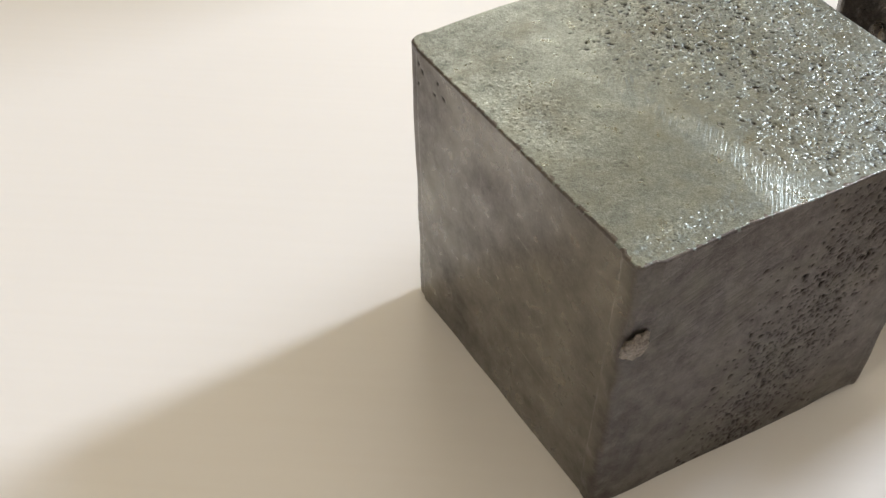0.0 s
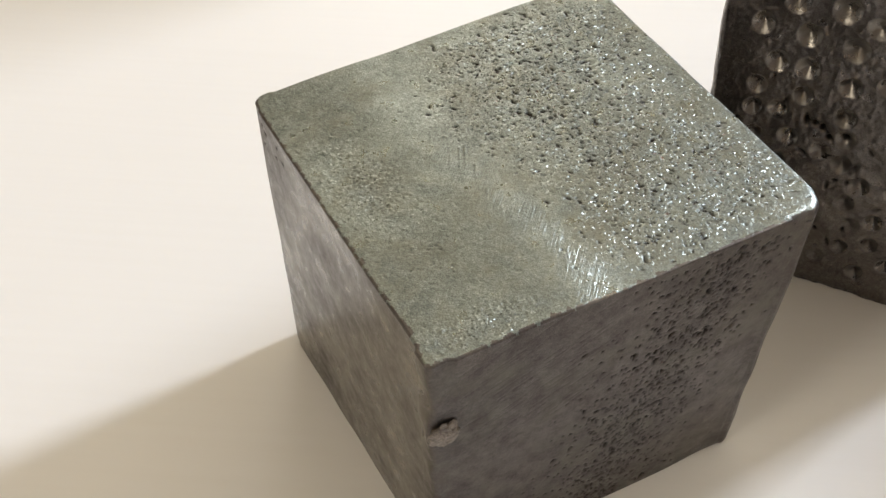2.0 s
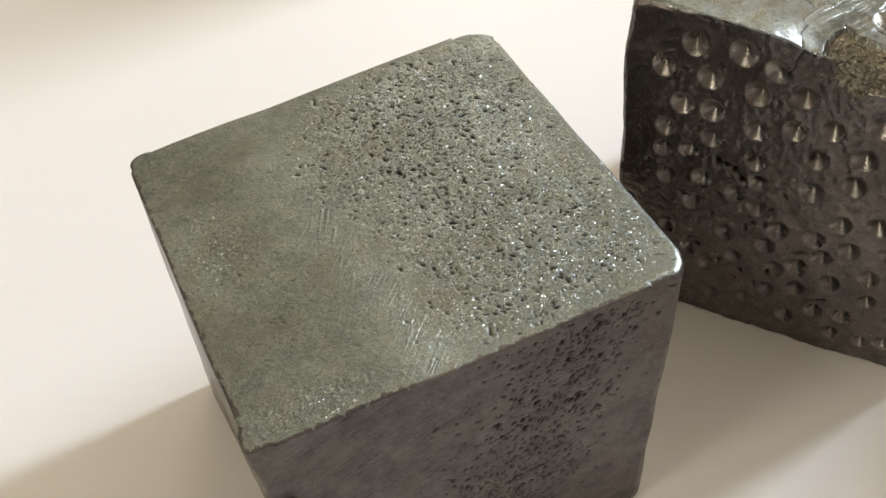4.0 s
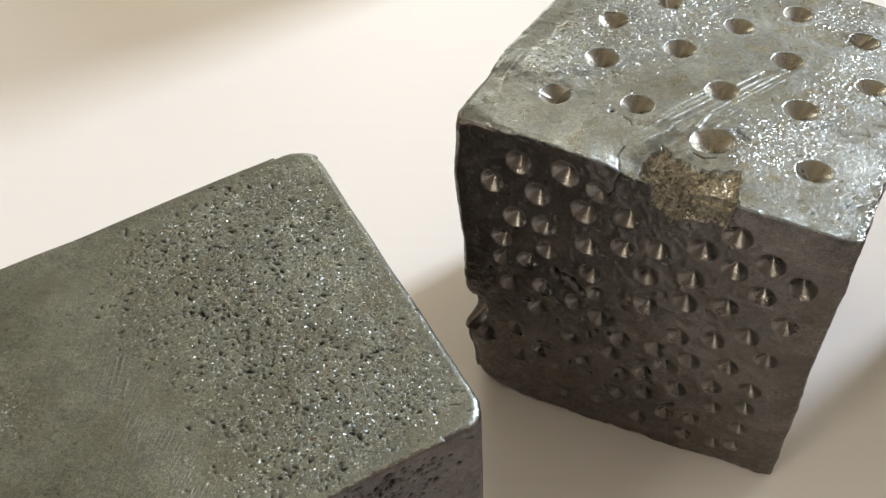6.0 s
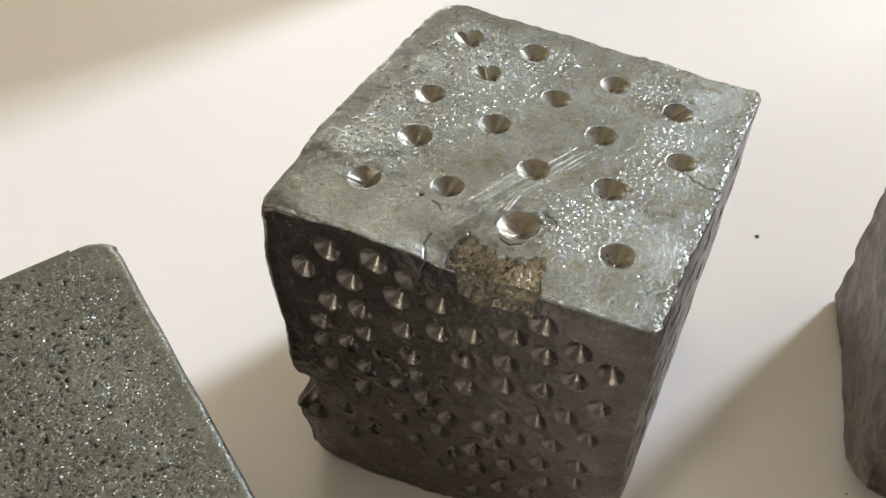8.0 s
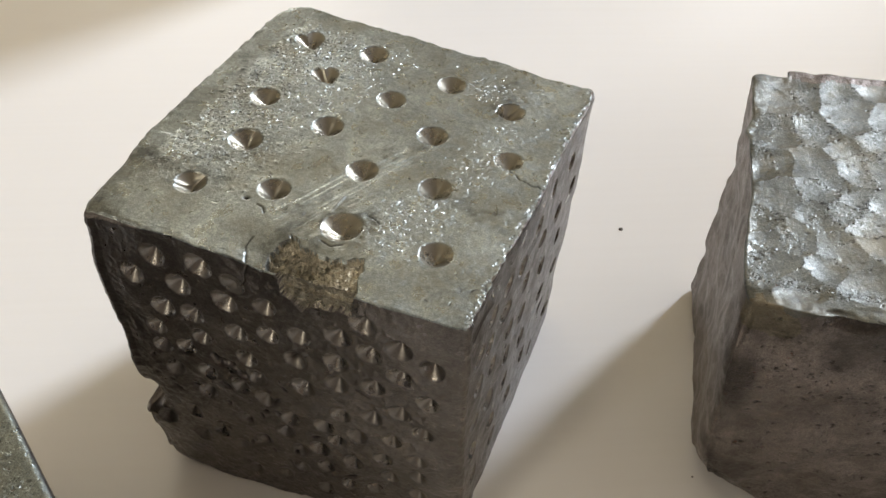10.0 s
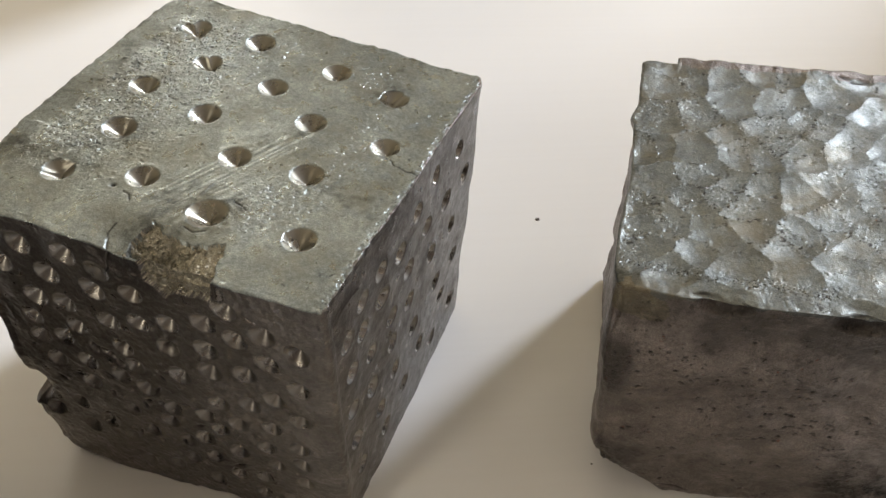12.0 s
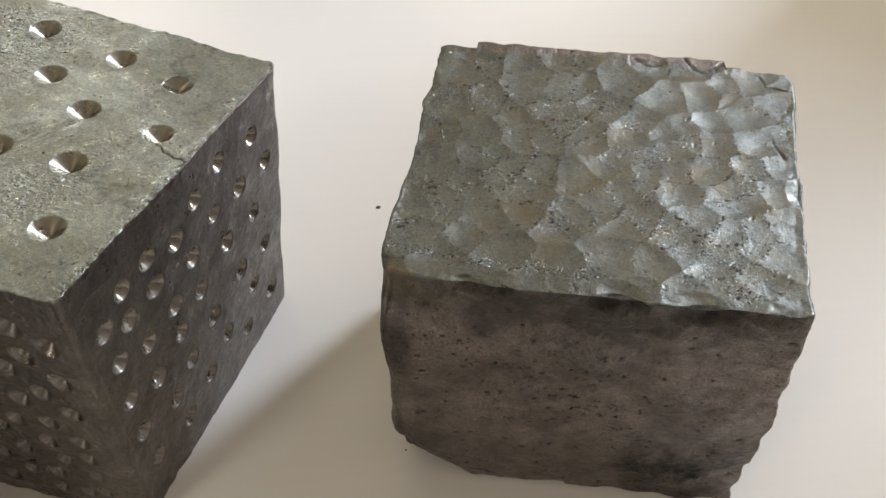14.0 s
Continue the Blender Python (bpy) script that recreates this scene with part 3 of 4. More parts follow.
    bmesh.ops.rotate(bm, verts=bm.verts, matrix=Matrix.Rotation(radians(32), 3, "Z"))
    lump = part("metal_lump", bm, CRUST, ob, "rough grey lump of metal stuck on the edge", smooth=True)
    lump.location = Vector((0.0229, 0.0588, 0.0366)) - ob.location
    return ob


BT = [(-0.62, -0.65), (-0.22, -0.53), (0.21, -0.64), (0.70, -0.63), (-0.55, -0.25), (-0.22, 0.03), (0.11, -0.22), (0.51, -0.20), (-0.65, 0.11),
      (-0.46, 0.44), (-0.02, 0.40), (0.32, 0.20), (0.77, 0.18), (-0.71, 0.72), (-0.30, 0.75), (0.23, 0.68), (0.63, 0.60)]
BF1 = [(-0.64, 0.84), (-0.79, 0.68), (-0.53, 0.67), (-0.38, 0.86), (-0.20, 0.82), (-0.66, 0.48), (-0.49, 0.48), (-0.27, 0.66), (-0.04, 0.72),
       (-0.74, 0.31), (-0.47, 0.31), (-0.24, 0.44), (-0.74, 0.16), (-0.59, 0.19), (-0.05, 0.51), (0.13, 0.57), (-0.21, 0.25), (-0.70, -0.02),
       (-0.49, 0.03), (0.09, 0.38), (0.35, 0.67), (0.49, 0.83), (0.32, 0.46), (0.51, 0.61), (0.67, 0.72), (0.67, 0.50), (0.11, 0.17),
       (0.31, 0.28), (0.52, 0.34), (0.84, 0.63), (-0.85, -0.49), (-0.66, -0.37), (-0.52, -0.15), (-0.29, -0.00), (-0.17, 0.12)]
BF2 = [(-0.15, -0.05), (-0.30, -0.30), (-0.01, -0.16), (0.20, -0.15), (0.31, 0.00), (0.50, 0.06), (0.66, 0.17), (0.82, 0.34), (0.40, -0.16),
       (0.61, -0.11), (0.79, 0.03), (0.27, -0.27), (0.55, -0.31), (0.76, -0.24), (0.36, -0.44), (0.18, -0.56), (-0.21, -0.46), (0.03, -0.45),
       (-0.37, -0.59), (-0.50, -0.49), (-0.64, -0.58), (-0.10, -0.76), (-0.31, -0.81), (0.02, -0.64), (0.59, -0.50), (0.76, -0.41), (0.76, -0.61),
       (0.49, -0.68), (0.46, -0.84), (0.16, -0.80), (0.76, -0.80), (0.64, -0.84), (0.32, -0.69), (0.15, -0.39), (-0.05, -0.30)]
BR = [(0.65, 0.73), (0.30, 0.80), (0.77, 0.46), (0.02, 0.75), (0.45, 0.49), (0.18, 0.51), (0.58, 0.18), (-0.18, 0.62), (-0.42, 0.71),
      (-0.07, 0.39), (0.26, 0.21), (0.69, -0.19), (-0.64, 0.70), (-0.41, 0.49), (-0.05, 0.10), (-0.30, 0.22), (0.37, -0.14), (0.53, -0.43),
      (0.75, -0.69), (-0.66, 0.49), (-0.83, 0.59), (-0.57, 0.20), (-0.31, -0.00), (0.02, -0.21), (0.13, -0.50), (0.38, -0.71), (-0.81, 0.32),
      (-0.28, -0.29), (-0.59, -0.09), (-0.83, 0.01), (-0.13, -0.62), (-0.51, -0.41), (-0.83, -0.30), (-0.43, -0.70), (-0.79, -0.62)]
CT1 = [(-0.82, 0.73), (-0.52, 0.81), (-0.25, 0.92), (0.07, 0.79), (0.25, 1.00), (0.43, 0.97), (0.64, 0.85), (0.82, 0.88), (-0.88, 0.44), (-0.68, 0.50),
       (-0.49, 0.58), (-0.20, 0.66), (0.00, 0.52), (0.29, 0.65), (0.53, 0.69), (0.69, 0.71), (-0.86, 0.14), (-0.69, 0.17), (-0.51, 0.33), (-0.28, 0.39),
       (0.16, 0.41), (0.38, 0.33), (0.59, 0.47), (0.78, 0.50), (0.90, 0.66), (-0.84, -0.18), (-0.59, -0.02), (-0.34, 0.20), (-0.07, 0.18), (0.12, 0.11),
       (0.36, 0.15), (0.58, 0.26), (0.82, 0.32)]
CT2 = [(-0.68, -0.25), (-0.36, -0.16), (-0.10, -0.17), (0.04, -0.05), (0.22, -0.17), (0.55, -0.02), (0.77, 0.06), (0.92, 0.08), (-0.90, -0.65),
       (-0.76, -0.45), (-0.59, -0.43), (-0.38, -0.48), (-0.15, -0.52), (0.00, -0.32), (0.21, -0.44), (0.42, -0.18), (0.68, -0.24), (0.87, -0.16),
       (-0.61, -0.69), (0.08, -0.67), (0.37, -0.50), (0.51, -0.40), (0.67, -0.46), (0.79, -0.44), (0.93, -0.38), (-0.73, -0.84), (-0.45, -0.80),
       (-0.15, -0.83), (0.28, -0.77), (0.46, -0.66), (0.59, -0.72), (0.75, -0.57), (0.90, -0.63), (-0.51, -0.97), (-0.27, -0.93), (0.02, -0.96),
       (0.20, -0.93), (0.54, -0.96), (0.78, -0.81), (0.91, -0.93), (0.71, -0.96)]


# The punched block: cone-shaped punch marks on every face, a broken corner of the front edge.
def punched_block():
    n, rng = 350, np.random.default_rng(11)
    faces = {k: Face(n, 51.0) for k in ("top", "front", "left", "right", "back")}
    top, front, right = faces["top"], faces["front"], faces["right"]
    flat = np.stack([top.u.ravel(), top.v.ravel(), 0 * top.u.ravel()], 1)
    rag = lattice_noise(flat, 11, 4).reshape(top.u.shape) * 0.03 + lattice_noise(flat, 30, 9).reshape(top.u.shape) * 0.02
    rough = lattice_noise(flat, 14, 2).reshape(top.u.shape) * 0.5 + lattice_noise(flat, 36, 3).reshape(top.u.shape) * 0.5
    fine = lattice_noise(flat, 60, 13).reshape(top.u.shape)
    broad = lattice_noise(flat, 3.5, 15).reshape(top.u.shape)

    def grainy(u, v):
        """Where torn grains stand up on the top: its far left half, and patches by the near dimples and the far edge."""
        return (np.clip((-u - 0.10 + 0.30 * v) * 1.7, 0, 1) * np.clip((v + 0.75) * 3, 0, 1) * np.clip((u + 0.93) * 12, 0, 1) * np.clip((0.92 - v) * 6, 0, 1)
                + 0.75 * np.exp(-((u - 0.42) / 0.14) ** 2 - ((v + 0.5) / 0.2) ** 2) + 0.45 * np.exp(-((u - 0.45) / 0.16) ** 2 - ((v - 0.72) / 0.16) ** 2)
                + 0.5 * np.exp(-((u - 0.62 - 0.1 * v) / 0.12) ** 2 - ((v + 0.05) / 0.45) ** 2) + 0.9 * np.clip((u - 0.95) * 40, 0, 1))

    torn = grainy(top.u, top.v)
    bevel = (top.u + rag < -0.88 + 0.05 * top.v) | (top.u + rag + 0.9 * (top.v + 1) < -0.76)
    slope = 1 / (1 + np.exp(np.minimum((top.u + 0.4 * rag + 0.88 - 0.05 * top.v) * 70, (top.u + 0.4 * rag + 0.9 * (top.v + 1) + 0.76) * 50)))
    top.h += 0.02 * rough * (0.3 + torn) + 0.05 * broad - 0.1 * slope
    front.h += 0.11 * rough + 0.025 * fine + 0.12 * broad
    front.pit += np.clip(0.4 * fine + 0.4 * rough, 0, 0.5)
    right.h += 0.05 * rough + 0.06 * broad
    for k, (u, v) in enumerate(BT):
        top.dimple(u, v, 2.65 if k == 2 else rng.uniform(2.05, 2.3), rng.uniform(1.75, 1.95), rng.uniform(-0.15, 0.15, 2))
    # the left bevel is darker than the rest of the top
    top.grime_shade += 0.25 * bevel
    top.grime_shade += 0.5 * np.clip(broad * 1.5 + 1.2 * rough - 0.8, 0, 1) * (1 - np.clip(top.bare * 1.5, 0, 1))
    for k, (u, v) in enumerate(BF1 + BF2):
        size = np.clip(1.62 + 0.24 * v, 1.15, 1.9)
        front.dimple(u, v, size * rng.uniform(0.94, 1.08), size * (rng.uniform(0.45, 0.7) if k in (4, 33, 34) or (u < 0.15 and v < -0.2) else rng.uniform(0.85, 1.05)), rng.uniform(-0.15, 0.15, 2), 0.03, (0.2 if u < 0.15 and v < -0.2 else 1) * rng.uniform(0.4, 0.7), 0.003)
    for u, v in ((-0.41, 0.18), (-0.36, 0.17), (-0.31, 0.15), (-0.26, 0.13), (-0.17, 0.15)):
        front.nick(u, v + rng.normal(0, 0.02), rng.uniform(0.4, 0.8), rng.uniform(0.35, 0.5), rng.uniform(0, 3), rng.uniform(0.8, 1.6), 1.0)
    for _ in range(26):
        front.nick(rng.normal(-0.2, 0.25), rng.normal(-0.15, 0.3), rng.uniform(0.3, 0.9), 0.3, rng.uniform(0, 3), rng.uniform(0.2, 0.7), rng.uniform(0.5, 0.95))
    front.nick(0.84, 0.65, 0.7, 0.35, 0.1, 0.8, 1.0)
    for u, v in BR:
        right.dimple(u, v, rng.uniform(1.6, 1.85), rng.uniform(2.2, 2.4), rng.uniform(-0.12, 0.12, 2), blunt=0.01)
    right.burr([(-0.93, 0.82), (-0.85, 0.86), (-0.76, 0.86), (-0.68, 0.84)], 0.16, 0.14)
    for side in (faces["left"], faces["back"]):
        for _ in range(60):
            side.dimple(*rng.uniform(-0.9, 0.9, 2), rng.uniform(1.5, 1.9), rng.uniform(0.9, 1.3))
    for line in ([(0.80, 0.10), (0.84, 0.09), (0.87, 0.06), (0.92, 0.05), (0.99, 0.01)], [(-0.24, -0.66), (-0.20, -0.67), (-0.17, -0.71)], [(0.29, -0.52), (0.33, -0.53), (0.37, -0.55)],
                 [(0.16, -0.76), (0.22, -0.78), (0.27, -0.75)]):
        top.groove(line, 0.10, 0.22, 0.95)
    top.nick(-0.31, -0.64, 0.35, 0.25, 0.3, 0.4, 1.0)
    for k in range(30):
        v, w = rng.uniform(-0.92, -0.5), rng.uniform(0.15, 0.75)
        u = -0.13 + 0.42 * (v + 0.95) + rng.normal(0, 0.07)
        top.groove([(u, v), (u + 0.45 * w, v + w)], 0.15, rng.uniform(0.02, 0.07))
    top.burr([(-0.14, -0.92), (-0.17, -0.82), (-0.14, -0.7), (-0.10, -0.6)], 0.16, 0.045)
    top.groove([(-0.12, -0.995), (-0.15, -0.93), (-0.145, -0.86)], 0.12, 0.2, 0.95)
    top.burr([(-0.15, -0.93), (-0.12, -0.8), (-0.02, -0.62)], 0.12, 0.03)
    top.burr([(0.11, -0.57), (0.12, -0.44)], 0.2, 0.12)
    top.burr([(-0.85, -0.80), (-0.89, -0.72), (-0.92, -0.62), (-0.92, -0.5), (-0.92, -0.39)], 0.16, 0.06)
    front.groove([(-0.11, 0.99), (-0.13, 0.93), (-0.13, 0.88), (-0.16, 0.82)], 0.12, 0.12, 0.95)
    for _ in range(90):
        top.nick(rng.uniform(-0.8, 0.95), rng.uniform(-0.95, 0.95), rng.uniform(0.12, 0.35), 0.12, rng.uniform(0, 3), rng.uniform(0.04, 0.15), rng.uniform(0.3, 0.9))
    for _ in range(4200):
        u, v = rng.uniform(-0.92, 0.99), rng.uniform(-0.97, 0.97)
        if rng.random() < 0.75 * grainy(u, v) and top.bare[int((u + 1) * n / 2), int((v + 1) * n / 2)] < 0.1:
            top.grain(u, v, rng.uniform(0.12, 0.25), rng.uniform(0.05, 0.14))
    top.pit += np.clip(0.75 * torn + 0.06, 0, 1) * (1 - np.clip(top.bare * 1.5, 0, 1)) * ~bevel
    chip = (top.u + rag > -0.01) & (top.u + 0.4 * rag < 0.41 - 0.3 * (top.v + 0.8)) & (top.v + rag < -0.80 - 0.03 * np.sin(9 * top.u))
    top.h = np.where(chip, -0.75 + 0.35 * rough + 0.1 * fine - 6.0 * np.clip(-0.84 - top.v, 0, 1) - 0.9 * np.exp(-((top.u - 0.12) / 0.07) ** 2 - ((top.v + 0.95) / 0.09) ** 2), top.h)
    top.pit = np.where(chip, 1.0, top.pit)
    # the chip is darker in its small hollow
    top.grime_shade = np.where(chip, 0.4 * np.exp(-((top.u - 0.13) / 0.07) ** 2 - ((top.v + 0.94) / 0.06) ** 2), top.grime_shade)

    def ragged(u):
        return 0.88 + 0.13 * (u - 0.23) - 0.09 * np.exp(-((u - 0.17) / 0.05) ** 2)

    hang = (front.u + rag > 0.05) & (front.u + 0.4 * rag < 0.45) & (front.v + rag > ragged(front.u))
    front.h = np.where(hang, -0.9 + 0.3 * rough + 0.1 * fine, front.h)
    front.pit = np.where(hang, 1.0, front.pit)

    def sculpt(p, q):
        wave = 0.6 + 0.3 * lattice_noise(q, 2.2, 21) + 0.2 * lattice_noise(q, 6, 22)
        p = p + wave[:, None] * np.sign(q) * (abs(q) > 0.95) * np.array([1, 1, 0.4])
        left = np.clip(-q[:, 0], 0, 1) ** 4
        p[:, 0] += left * (0.5 * lattice_noise(q, 3.1, 25) + 0.5 - 0.45 * np.clip(q[:, 2], 0, 1))
        rim = (np.sort(abs(q), axis=1)[:, 1] > 0.97)
        p += (rim * 0.08 * lattice_noise(q, 26, 27))[:, None] * np.sign(q)
        p += near(q, (-1, -1, -0.34), 0.085)[:, None] * np.array([4.2, 2.4, 0])
        p += near(q, (-1, -1, -0.55), 0.14)[:, None] * np.array([-1.2, -0.6, 0])
        p += near(q, (-0.05, -1, 1), 0.16)[:, None] * np.array([0.4, 0.8, -1.6])
        p += near(q, (0.18, -1, 1), 0.16)[:, None] * np.array([0.2, 0.4, -1.0])
        return p

    def pick(c):
        u, v, w = c.T
        flat = np.stack([u, np.where(w > 0.999, v, w), 0 * u], 1)
        r = lattice_noise(flat, 11, 4) * 0.03 + lattice_noise(flat, 30, 9) * 0.02
        on_top = (w > 0.999) & (u + r > -0.01) & (u + 0.4 * r < 0.41 - 0.3 * (v + 0.8)) & (v + r < -0.80 - 0.03 * np.sin(9 * u))
        hang = (v < -0.999) & (u + r > 0.05) & (u + 0.4 * r < 0.45) & (w + r > ragged(u))
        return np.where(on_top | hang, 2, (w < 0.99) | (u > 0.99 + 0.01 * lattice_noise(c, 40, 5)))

    ob = block("metal_block", [(58.7, 128.3, 55.5), (106.3, 106.1, 55), (131.4, 153.8, 52), (84.2, 173.4, 56.5)],
               [(60.3, 124.2, 0), (107.8, 107.4, 0), (130.2, 151.6, 0), (84, 172, 0)], n,
               lambda r, b, z: np.where(r & b, 0.07, np.where(r & ~b, 0.03, np.where(b, 0.15, 0.05 + 0.06 * (z < -0.5)))),
               lambda u, v: 0.007 + 0.07 * np.clip((-u - 0.6) / 0.4, 0, 1) * np.clip((-v - 0.3) / 0.7, 0.15, 1), lambda u, v: 0.03 + 0.15 * np.clip((-u - 0.6) / 0.4, 0, 1),
               sculpt, faces, [PUNCHED, DARK_SIDE, FRACTURE], pick)
    return tagged(ob, "dark grey metal cube covered in conical punch marks, edge chipped", "metal cube", "three worn metal cubes")


# The hammered block: overlapping hammer dents on top, rough bulging sides, split lips along the edges.
def hammered_block():
    n, rng = 260, np.random.default_rng(17)
    faces = {k: Face(n, 51.0) for k in ("top", "front", "left", "right", "back")}
    top, front = faces["top"], faces["front"]
    top.scallops(CT1 + CT2 + [tuple(rng.uniform(-0.95, 0.95, 2)) for _ in range(45)], 21.0, 0.10, 5)
    flat = np.stack([top.u.ravel(), top.v.ravel(), 0 * top.u.ravel()], 1)
    rough = lattice_noise(flat, 12, 2).reshape(top.u.shape) * 0.5 + lattice_noise(flat, 34, 3).reshape(top.u.shape) * 0.5
    broad = lattice_noise(flat, 4, 12).reshape(top.u.shape)
    top.pit += 0.45 * np.clip(0.1 + 0.8 * broad + 0.4 * rough, 0, 1)
    top.h += 0.018 * rough
    speckle = lattice_noise(flat, 75, 6).reshape(top.u.shape)
    top.grime_shade += 0.8 * np.clip((top.ridge * 0.6 + speckle + 0.3 * broad - 0.98) * 5, 0, 1)
    front.pit += np.clip(0.35 + 0.8 * broad, 0, 1)
    cloud = lattice_noise(flat, 2.3, 19).reshape(top.u.shape) + 0.5 * lattice_noise(flat, 6, 20).reshape(top.u.shape) + 0.3 * rough
    front.grime_shade += 0.6 * np.clip(cloud * 1.4 - 0.35, 0, 1)
    front.h += 0.13 * rough + 0.45 * broad + 0.02 * lattice_noise(flat, 70, 14).reshape(top.u.shape)
    for u, v, r in ((-0.48, 0.97, 3.6), (0.14, 0.95, 4.0), (0.56, 0.94, 5.0), (0.85, 0.95, 3)):
        s, x, y = front.near(u, v, r)
        bite = np.clip(1 - (x / r) ** 2 - (y / (0.45 * r)) ** 2, 0, 1)
        front.h[s] -= 1.3 * bite
        # the half-moon shadow in each dent, painted as darker colour
        front.grime_shade[s] += 0.25 * np.clip(bite * 2, 0, 1)
    front.grime_shade += 0.75 * np.clip(1.3 * np.exp(-((front.u - 0.62) / 0.34) ** 2 - ((front.v + 0.62 - 0.1 * front.u) / 0.14) ** 2) + 0.5 * rough - 0.25, 0, 1)
    front.grime_shade += 0.6 * np.clip(np.exp(-((front.u + 0.95) / 0.09) ** 2) * (0.6 + broad) + 0.4 * rough - 0.2, 0, 1)
    for side in (faces["left"], faces["right"], faces["back"]):
        side.scallops([tuple(rng.uniform(-1, 1, 2)) for _ in range(60)], 20.0, 0.15, 8)
        side.h *= 0.5
    top.h *= np.clip((1.02 - top.v) * 9, 0.1, 1) * np.clip((1.03 - abs(top.u)) * 14, 0.3, 1)
    for line in ([(0.41, 0.99), (0.45, 0.95), (0.50, 0.93), (0.57, 0.94), (0.64, 0.98)], [(0.83, 0.95), (0.89, 0.90), (0.96, 0.82)],
                 [(0.88, 0.36), (0.89, 0.30), (0.94, 0.17)], [(0.12, 0.96), (0.2, 0.945), (0.28, 0.955)]):
        top.groove(line, 0.18, 0.35, 0.7)
    front.groove([(-0.68, -0.92), (-0.6, -0.86), (-0.5, -0.87), (-0.42, -0.91)], 0.22, 0.6, 0.95)
    for _ in range(1500):
        u, v = rng.uniform(-0.97, 0.97, 2)
        sharp = top.ridge[int((u + 1) * n / 2), int((v + 1) * n / 2)]
        if rng.random() < 0.10 + 0.5 * sharp:
            if rng.random() < 0.55:
                top.nick(u, v, rng.uniform(0.13, 0.34), 0.13, rng.normal(0.5, 0.6), rng.uniform(0.04, 0.2), rng.uniform(0.3, 1.0))
            elif sharp > 0.3:
                top.grain(u, v, rng.uniform(0.15, 0.26), rng.uniform(0.04, 0.12))
    top.pit += 0.9 * np.exp(-((top.v + 0.88 + 0.05 * top.u) / 0.035) ** 2) * (top.u < 0.05) + 0.5 * np.exp(-((top.ridge - 1) / 0.35) ** 2)
    for _ in range(60):
        u = rng.uniform(-0.9, 0.0)
        top.grain(u, rng.normal(-0.88 - 0.05 * u, 0.025), rng.uniform(0.14, 0.2), rng.uniform(0.03, 0.08))
    for u, across, along, depth in ((0.51, 4.6, 3.0, 0.95), (0.14, 4.2, 3.5, 0.95), (-0.46, 6.6, 2.6, 0.65), (0.87, 3.0, 2.2, 0.65)):
        top.moon(u, -1.0, across, along, depth)
    top.moon(1.0, -0.12, 2.0, 3.6, 0.8)
    for _ in range(900):
        u, v = rng.uniform(-0.97, 0.97, 2)
        crowd = np.exp(-((u + 0.54) / 0.16) ** 2 - ((v - 0.34) / 0.09) ** 2) + np.exp(-((u - 0.08) / 0.22) ** 2 - ((v - 0.05) / 0.25) ** 2) + np.exp(-((u + 0.15) / 0.4) ** 2 - ((v + 0.15) / 0.07) ** 2)
        if rng.random() < 0.12 + 0.8 * crowd:
            front.nick(u, v, rng.uniform(0.17, 0.5), rng.uniform(0.17, 0.28), rng.normal(0, 0.5), rng.uniform(0.1, 0.35), rng.uniform(0.5, 1.2))
            front.pock(u, v, 0.9, 0.0)
        elif rng.random() < 0.25:
            front.grain(u, v, rng.uniform(0.13, 0.25), rng.uniform(0.03, 0.1))

    def sculpt(p, q):
        wave = 0.35 + 0.3 * lattice_noise(q, 2.4, 31) + 0.35 * lattice_noise(q, 7, 32)
        p = p + wave[:, None] * np.sign(q) * (abs(q) > 0.95) * np.array([1, 1, 0.35])
        waist = np.clip(1 - q[:, 2] ** 2, 0, 1)
        p[:, 0] += 0.6 * waist * (q[:, 0] > 0.9) + (1.5 * np.clip((q[:, 1] + 0.7) / 0.8, 0, 1) - 0.5) * waist * (q[:, 0] < -0.9)
        p[:, 1] += -0.4 * waist * (q[:, 1] < -0.9)
        lip = np.clip((q[:, 1] - 0.9) * 10, 0, 1) * np.clip((q[:, 2] - 0.8) * 5, 0, 1) * (abs(q[:, 0] + 0.08) < 0.72)
        p += lip[:, None] * np.array([0.3, 1.6, 0.2])
        cut = np.clip(-(q[:, 0] + q[:, 1] + 0.9 * q[:, 2]) - 2.42, 0, 1)
        p += cut[:, None] * np.array([5.5, 6.5, 7])
        p += near(q, (-1, 0.45, 0.97), 0.08)[:, None] * np.array([-1.2, 0, -0.3])
        p += near(q, (-1, -1, 0.95), 0.12)[:, None] * np.array([0.9, 0.9, -0.8])
        rim = np.sort(abs(q), axis=1)[:, 1] > 0.95
        p += (rim * (0.08 * lattice_noise(q, 14, 34) + 0.05 * lattice_noise(q, 38, 35)))[:, None] * np.sign(q)
        return p

    def pick(c):
        skin = c[:, 2] < 0.975 + 0.012 * np.sin(17 * c[:, 0]) + 0.008 * np.sin(41 * c[:, 0])
        skin |= (c[:, 1] > 0.96 + 0.025 * lattice_noise(c, 9, 3)) & (abs(c[:, 0] + 0.08) < 0.72)
        patch = ((c - np.array((-0.93, -1, 0.90))) ** 2 / np.array((0.045, 0.004, 0.012))).sum(1) + 0.7 * lattice_noise(c, 14, 7) < 0.8
        return np.where(patch, 2, skin)

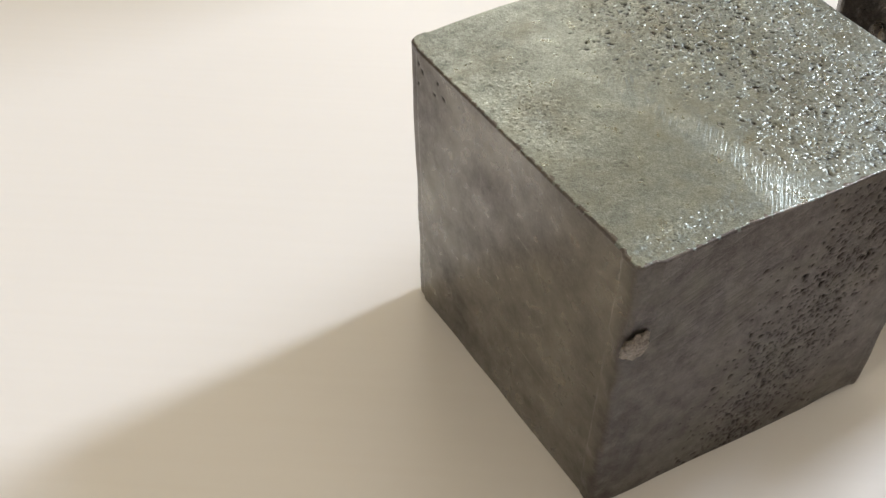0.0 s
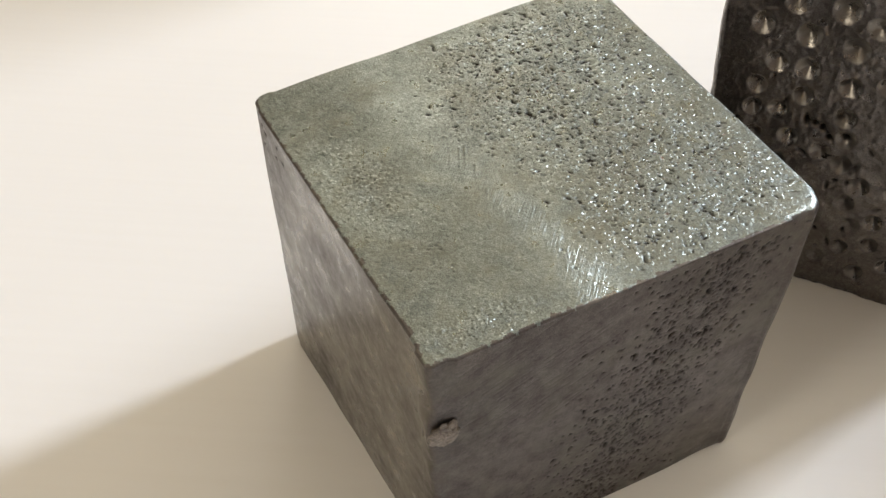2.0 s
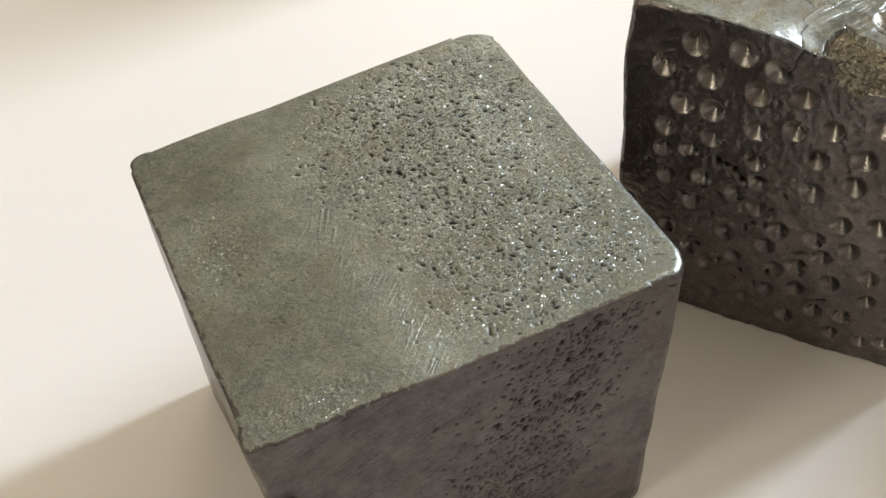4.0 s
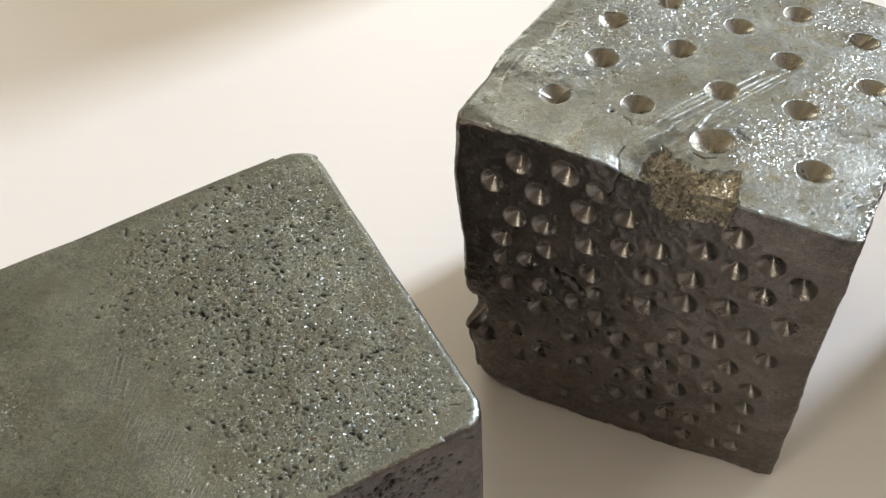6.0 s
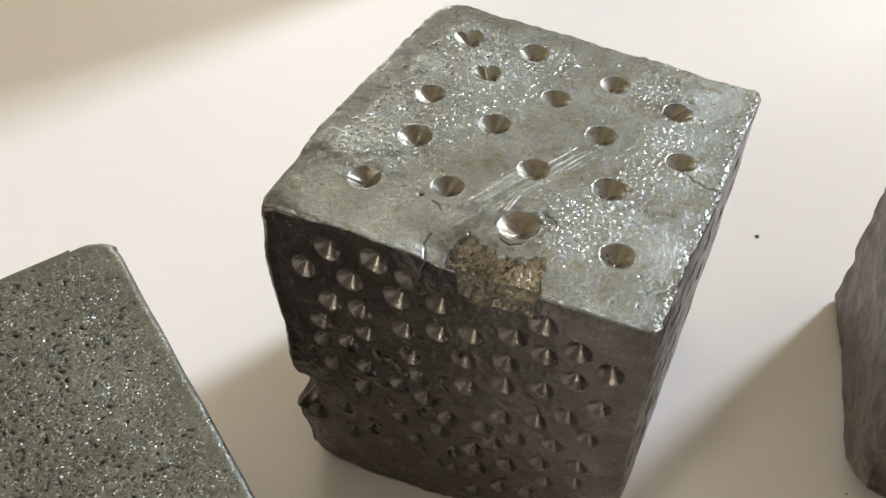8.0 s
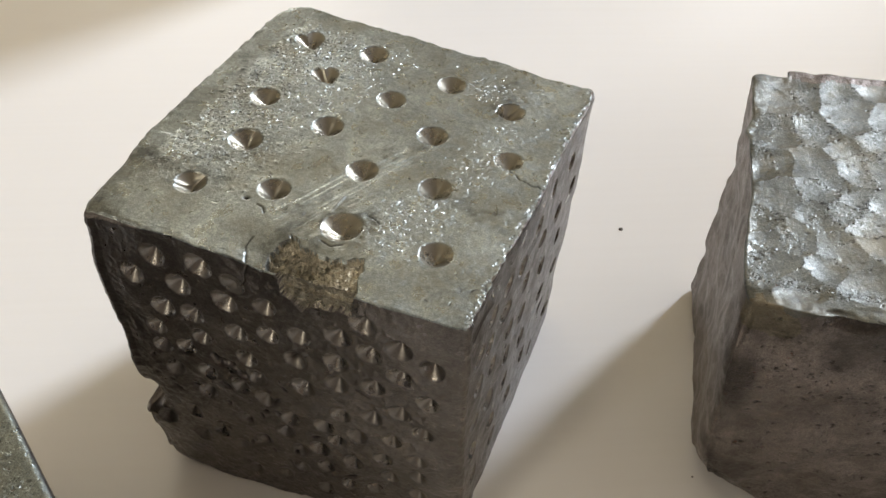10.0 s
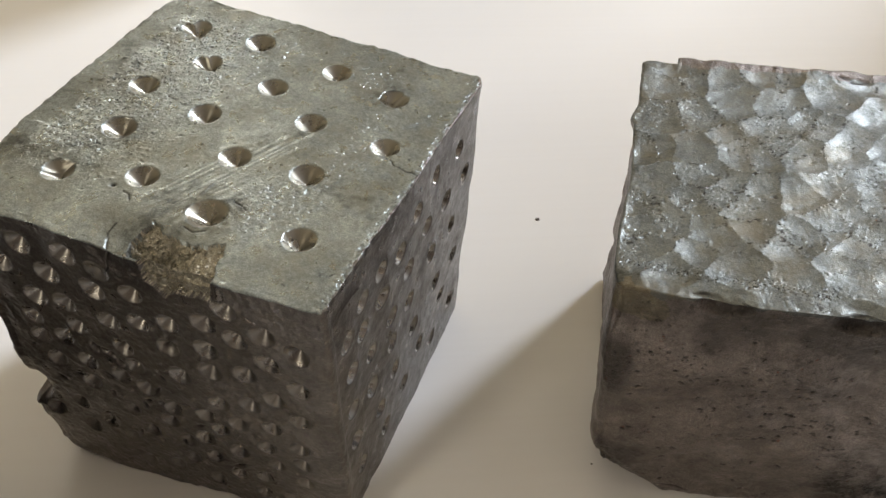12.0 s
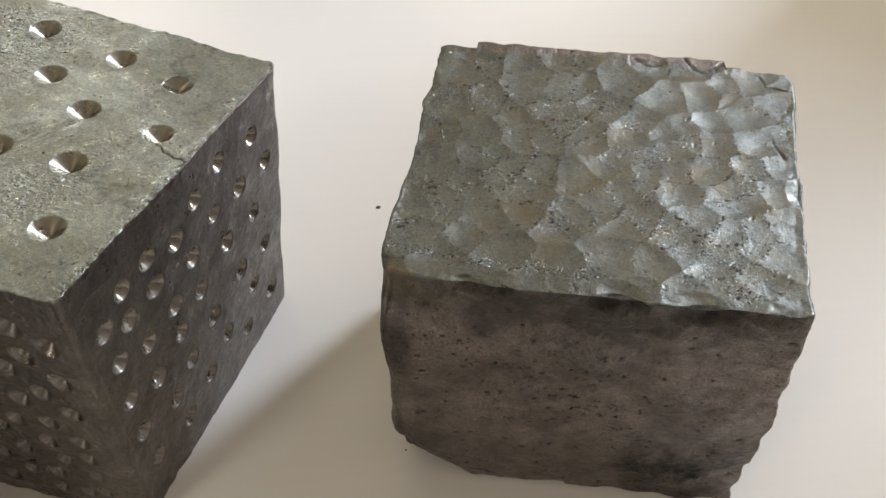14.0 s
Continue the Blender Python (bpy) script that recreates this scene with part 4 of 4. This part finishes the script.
    ob = block("metal_block", [(144.4, 113, 49), (195, 96, 55), (212.2, 143.8, 54.5), (159.2, 157.4, 52.5)],
               [(148.7, 110.8, 0), (202, 100, 0), (212, 145, 0), (161.5, 156.5, 0)], n,
               lambda r, b, z: np.where(r & b, 0.14, np.where(r & ~b, 0.04, np.where(b, 0.05, 0.07 + 0.2 * (z < -0.3) * (-z - 0.3)))),
               lambda u, v: 0.008 + 0 * u, lambda u, v: 0.05 + 0.05 * (u < 0), sculpt, faces, [HAMMERED, SCALE, OCHRE], pick)
    return tagged(ob, "grey metal cube with hammered dented top and split edges", "metal cube", "three worn metal cubes")


pitted_block()
punched_block()
hammered_block()


# ---- grit on the table ----
def speck(x, y, r):
    bm = bmesh.new()
    bmesh.ops.create_icosphere(bm, subdivisions=2, radius=1)
    for v in bm.verts:
        v.co *= 1 + 0.3 * noise.noise(v.co * 2 + Vector((x * 900, y * 900, 0)))
        v.co = Vector((v.co.x * r, v.co.y * r * 0.85, max(-0.15, v.co.z) * r * 0.6 + 0.15 * 0.6 * r))
    ob = link_mesh("speck", bm, GRIT, smooth=True)
    ob.location = (x, y, 0)
    tagged(ob, "tiny dark speck of grit lying on the white table", "speck", "specks on the table")


speck(0.1504, 0.1740, 0.0005)
speck(0.1497, 0.1147, 0.0002)


# ---- unseen boxes added past the blocks, to shade the table ----
def shade_box(m, w, d, h):
    ob = tagged(new("shade_box"), "unseen white box added to shade the table", "box")
    ob.matrix_world = m
    t = 0.0015
    part("side_panel", boxes((-w, -w + t, -d, d, 0, h)), FRAME, ob)
    part("side_panel", boxes((w - t, w, -d, d, 0, h)), FRAME, ob)
    part("front_panel", boxes((-w + t, w - t, -d, -d + t, 0, h)), FRAME, ob)
    part("back_panel", boxes((-w + t, w - t, d - t, d, 0, h)), FRAME, ob)
    part("lid", boxes((-w + t, w - t, -d + t, d - t, h - t, h)), FRAME, ob)


shade_box(ROOM @ pose(0.18, 0.161, 0), 0.025, 0.032, 0.16)
shade_box(ROOM @ pose(0.50, -0.078, 0), 0.03, 0.082, 0.242)
